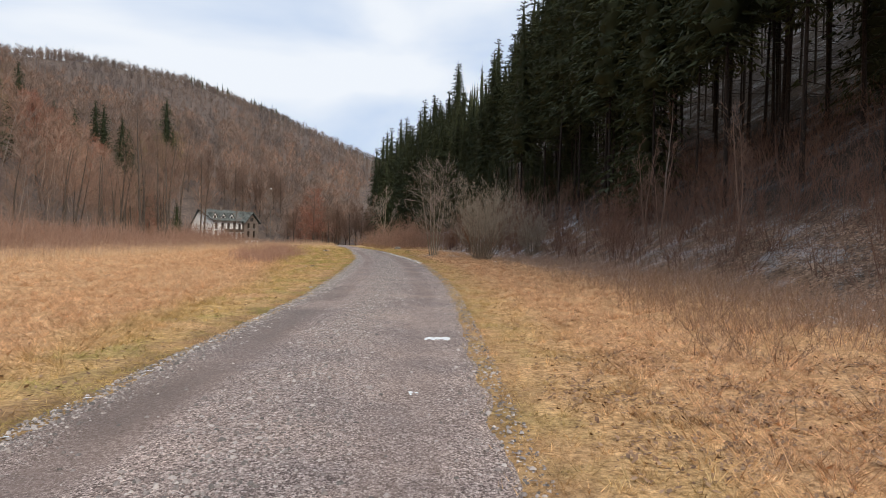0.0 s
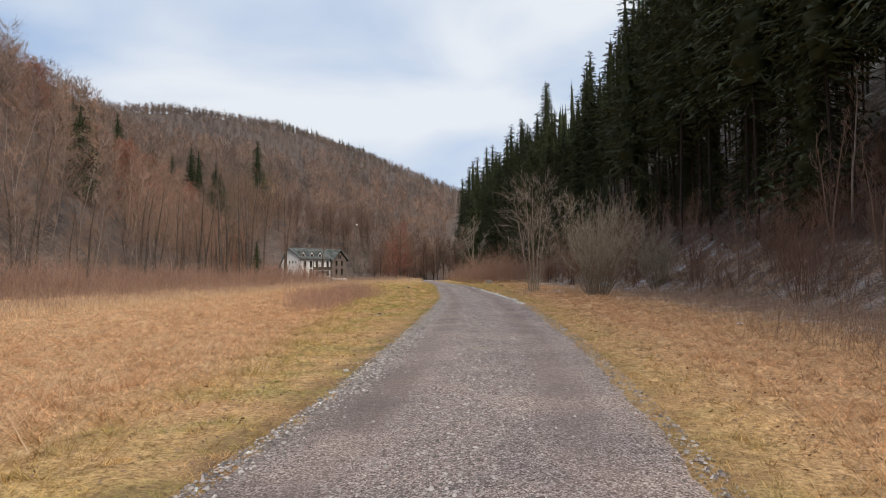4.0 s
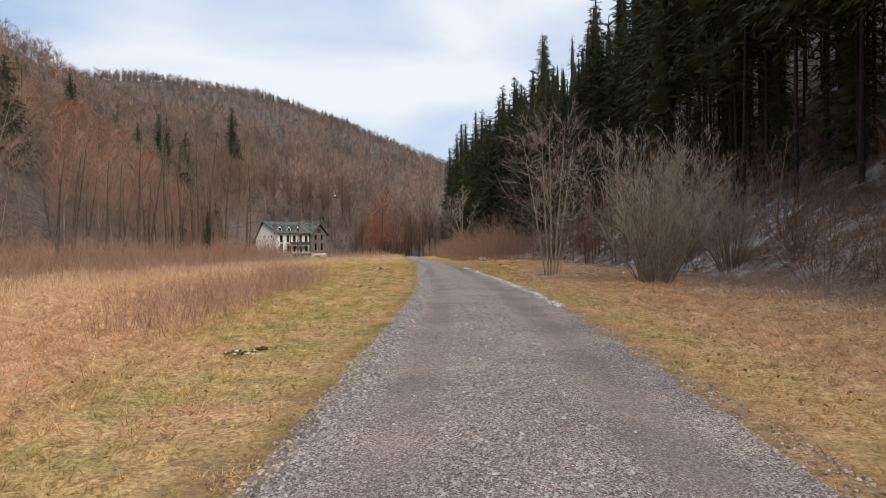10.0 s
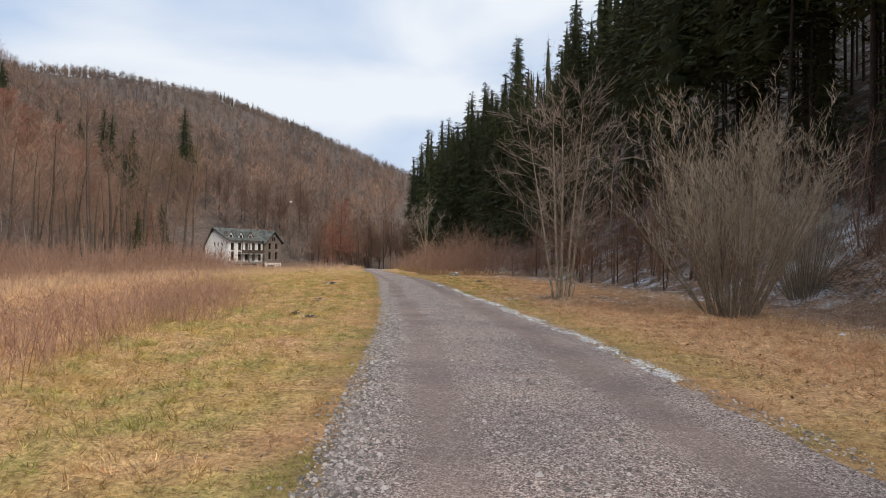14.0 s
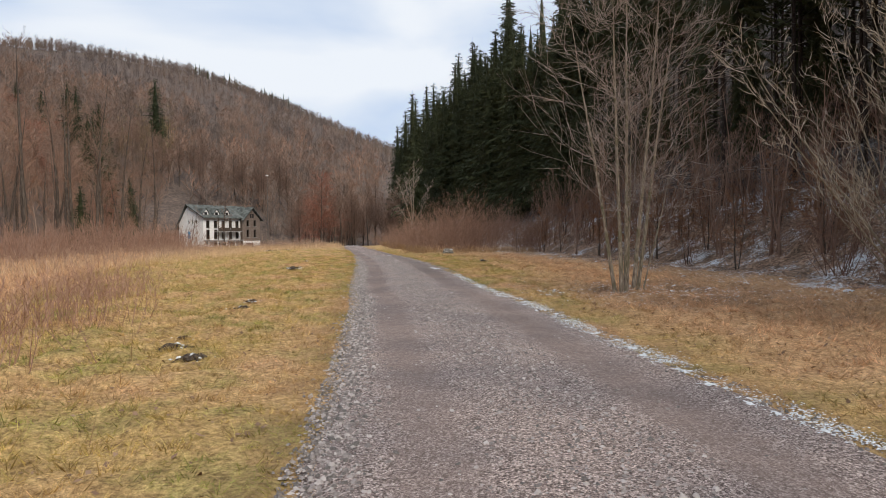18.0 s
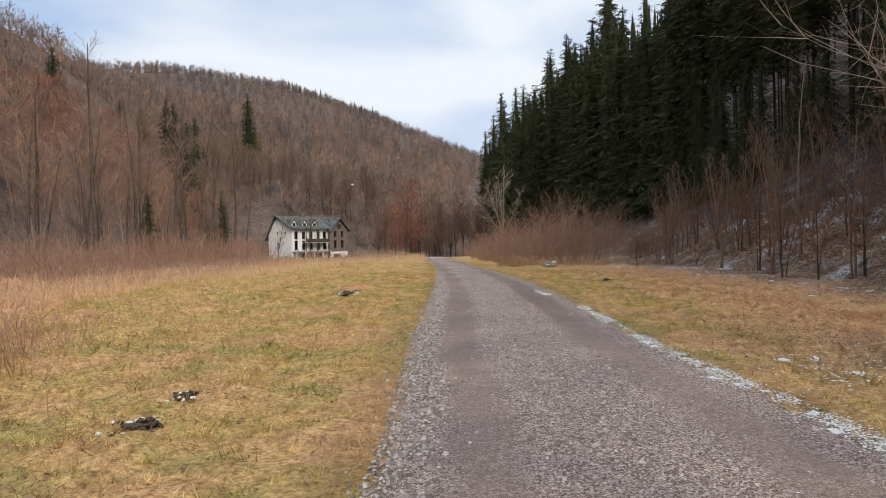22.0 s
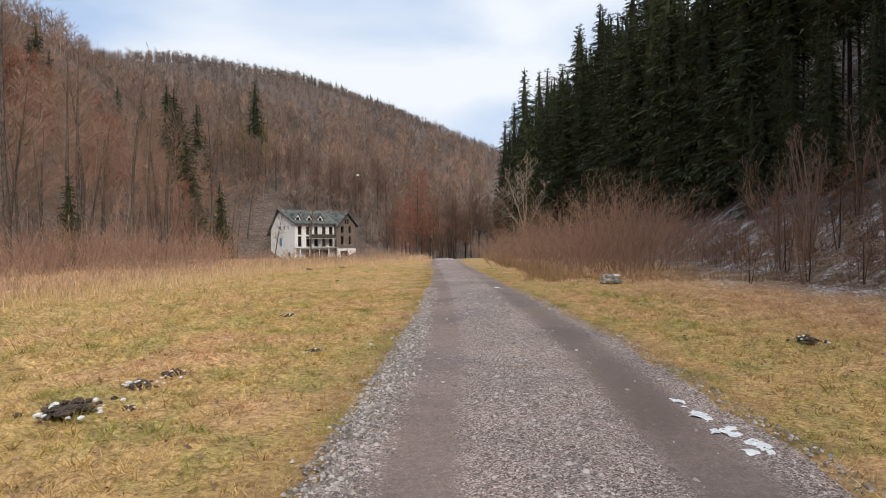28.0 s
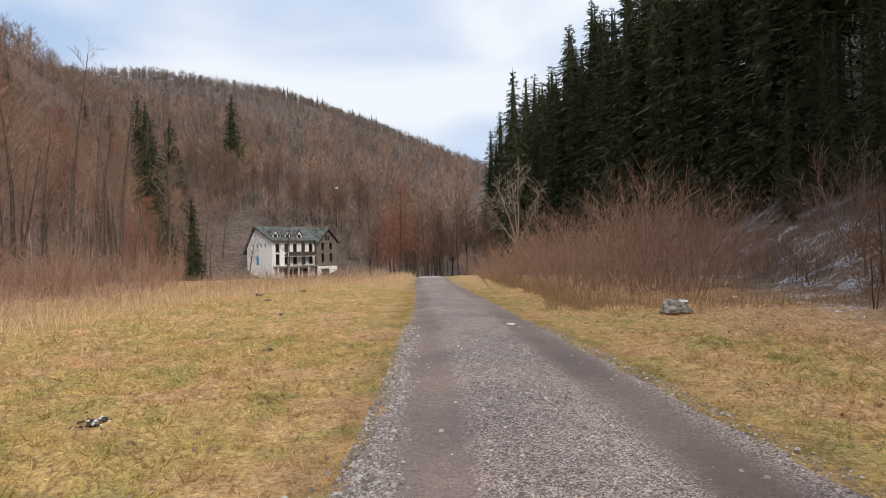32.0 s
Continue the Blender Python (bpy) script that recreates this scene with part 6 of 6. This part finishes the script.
    stalks("verge_weeds", x, y, g.uniform(0.25, 0.95, n), np.full(n, 0.009), 4, g, M_RANK, "grey-brown standing weeds thick along the slope", 0.35)
    # dead grass at the foot of the thicket
    n = 5200
    y = g.uniform(80.5, 112, n)
    x = road_at(y)[1] + 1.7 + 0.02 * (y - 82) + np.abs(g.normal(0, 0.7, n))
    keep = np.hypot(x + 5.5, y - 78.6) > 1.2
    x, y = x[keep], y[keep]
    stalks("thicket_grass", x, y, g.uniform(0.15, 0.6, len(x)), np.full(len(x), 0.012), 1, g, M_STALK, "pale dead grass along the thicket")
    n = 2600
    y = g.uniform(79.5, 82.5, n)
    x = g.uniform(-8.5, 0.5, n)
    stalks("thicket_front_grass", x, y + 0.08 * x + 0.9, g.uniform(0.12, 0.5, n), np.full(n, 0.011), 1, g, M_STALK, "pale dead grass before the thicket")
    # single pale stalks
    n = 420
    y = g.uniform(2, 60, n)
    rl, rr = road_at(y)
    left = g.random(n) < 0.55
    x = np.where(left, rl - 1.3 - np.abs(g.normal(0, 4, n)), rr + 2.2 + np.abs(g.normal(0, 2.5, n)))
    keep = x < np.interp(y, FOOT_R_Y, FOOT_R_X)
    x, y = x[keep], y[keep]
    stalks("pale_stalks", x, y, g.uniform(0.2, 0.7, len(x)), np.full(len(x), 0.008), 1, g, M_STALK, "single pale dead stalks")


def snow_flecks():
    g = np.random.default_rng(121)
    n = 9000
    y = g.uniform(8, 86, n)
    x = np.interp(y, FOOT_R_Y, FOOT_R_X) - 1.3 + g.normal(0, 0.9, n) - np.where(y > 40, 0.5, 0.0)
    a, d = g.uniform(0, 6.283, 2600), np.abs(g.normal(0, 1.7, 2600)) + 0.2
    x, y = np.concatenate([x, 0.3 + np.cos(a) * d * 1.5]), np.concatenate([y, 51.4 + np.sin(a) * d])
    ys = 86 + 20 * g.random(500)
    x, y = np.concatenate([x, road_at(ys)[1] + g.normal(0.0, 0.1, 500)]), np.concatenate([y, ys])
    ys = 12 + 34 * g.random(3200)
    x, y = np.concatenate([x, np.interp(ys, FOOT_R_Y, FOOT_R_X) - 2.3 + g.normal(0, 0.45, 3200)]), np.concatenate([y, ys])
    ys = 36.5 + 22 * g.random(15000)
    x, y = np.concatenate([x, road_at(ys)[1] + g.normal(0.02, 0.10, 15000) * np.interp(ys, [36, 44, 58], [0.7, 1.1, 0.6])]), np.concatenate([y, ys])
    ys = 4 + 15 * g.random(260)
    x, y = np.concatenate([x, road_at(ys)[0] + g.normal(0.0, 0.05, 260)]), np.concatenate([y, ys])
    clump = waves(x, y, 2.4, 122) + 0.7 * waves(x, y, 0.8, 123)
    keep = (clump > -0.25) | (g.random(len(x)) < 0.15)
    x, y = x[keep], y[keep]
    m = len(x)
    z = land(x, y) + 0.028
    rl, rr = road_at(y)
    z = np.where((x > rl) & (x < rr), np.maximum(road_height(x, y), -0.01) + 0.006, np.where(x < rr + 0.35, np.maximum(z - 0.012, 0.012), z))
    base = np.array([(1, 0, 0), (0.45, 0.8, 0), (-0.4, 0.75, 0), (-1, 0, 0), (-0.5, -0.7, 0), (0.5, -0.8, 0), (0, 0, 0.45)])
    w = g.uniform(0.006, 0.017, m) * np.where(x > rr + 0.7, 1.7, 1.0)
    t = g.uniform(0, 6.283, m)
    jit = base[None] * (1 + g.normal(0, 0.35, (m, 7, 3)))
    px = (jit[:, :, 0] * np.cos(t)[:, None] - jit[:, :, 1] * np.sin(t)[:, None] * 0.6) * w[:, None] + x[:, None]
    py = (jit[:, :, 0] * np.sin(t)[:, None] + jit[:, :, 1] * np.cos(t)[:, None] * 0.6) * w[:, None] + y[:, None]
    pz = jit[:, :, 2] * w[:, None] * 0.6 + z[:, None]
    f = np.array([(i, (i + 1) % 6, 6) for i in range(6)])
    f = (f[None] + (np.arange(m) * 7)[:, None, None]).reshape(-1, 3)
    stuff("snow_flecks", tri_mesh("snow_flecks", np.stack([px, py, pz], 2).reshape(-1, 3), f, M_SNOW), "small flecks of old snow among grass and leaves", "snow")


def fallen_leaves():
    g = np.random.default_rng(111)
    n = 24000
    y = 2 + 82 * g.random(n) ** 1.3
    rl, rr = road_at(y)
    left = g.random(n) < 0.3
    x = np.where(left, rl - 0.3 - np.abs(g.normal(0, 4, n)), rr + 0.6 + np.abs(g.normal(0, 4.2, n)))
    k = g.integers(0, 9, 3600)
    cx, cy = np.array([1.9, 2.6, 3.4, 3.0, 4.2, 2.2, 3.8, 1.5, 4.6]), np.array([4.4, 5.2, 4.6, 6.4, 5.8, 7.6, 8.2, 5.9, 7.4])
    x, y = np.concatenate([x, cx[k] + g.normal(0, 0.36, 3600)]), np.concatenate([y, cy[k] + g.normal(0, 0.42, 3600)])
    keep = x < np.interp(y, FOOT_R_Y, FOOT_R_X) + 1.5
    x, y = x[keep], y[keep]
    m = len(x)
    z = land(x, y) + g.uniform(0.005, 0.04, m)
    a, w = g.uniform(0, 6.283, m), g.uniform(0.006, 0.022, m)
    u = np.stack([np.cos(a), np.sin(a), g.normal(0, 0.35, m)], 1) * w[:, None] * 1.5
    v = np.stack([-np.sin(a), np.cos(a), g.normal(0, 0.35, m)], 1) * w[:, None]
    c = np.stack([x, y, z], 1)
    q = np.stack([c - u, c - v * 0.8, c + u, c + v], 1).reshape(-1, 3)
    stuff("fallen_leaves", tri_mesh("fallen_leaves", q, np.arange(4 * m).reshape(-1, 4), M_LEAF), "brown fallen leaves and bits in the grass", "leaves")


meadow()
tall_weeds()
fallen_leaves()
snow_flecks()
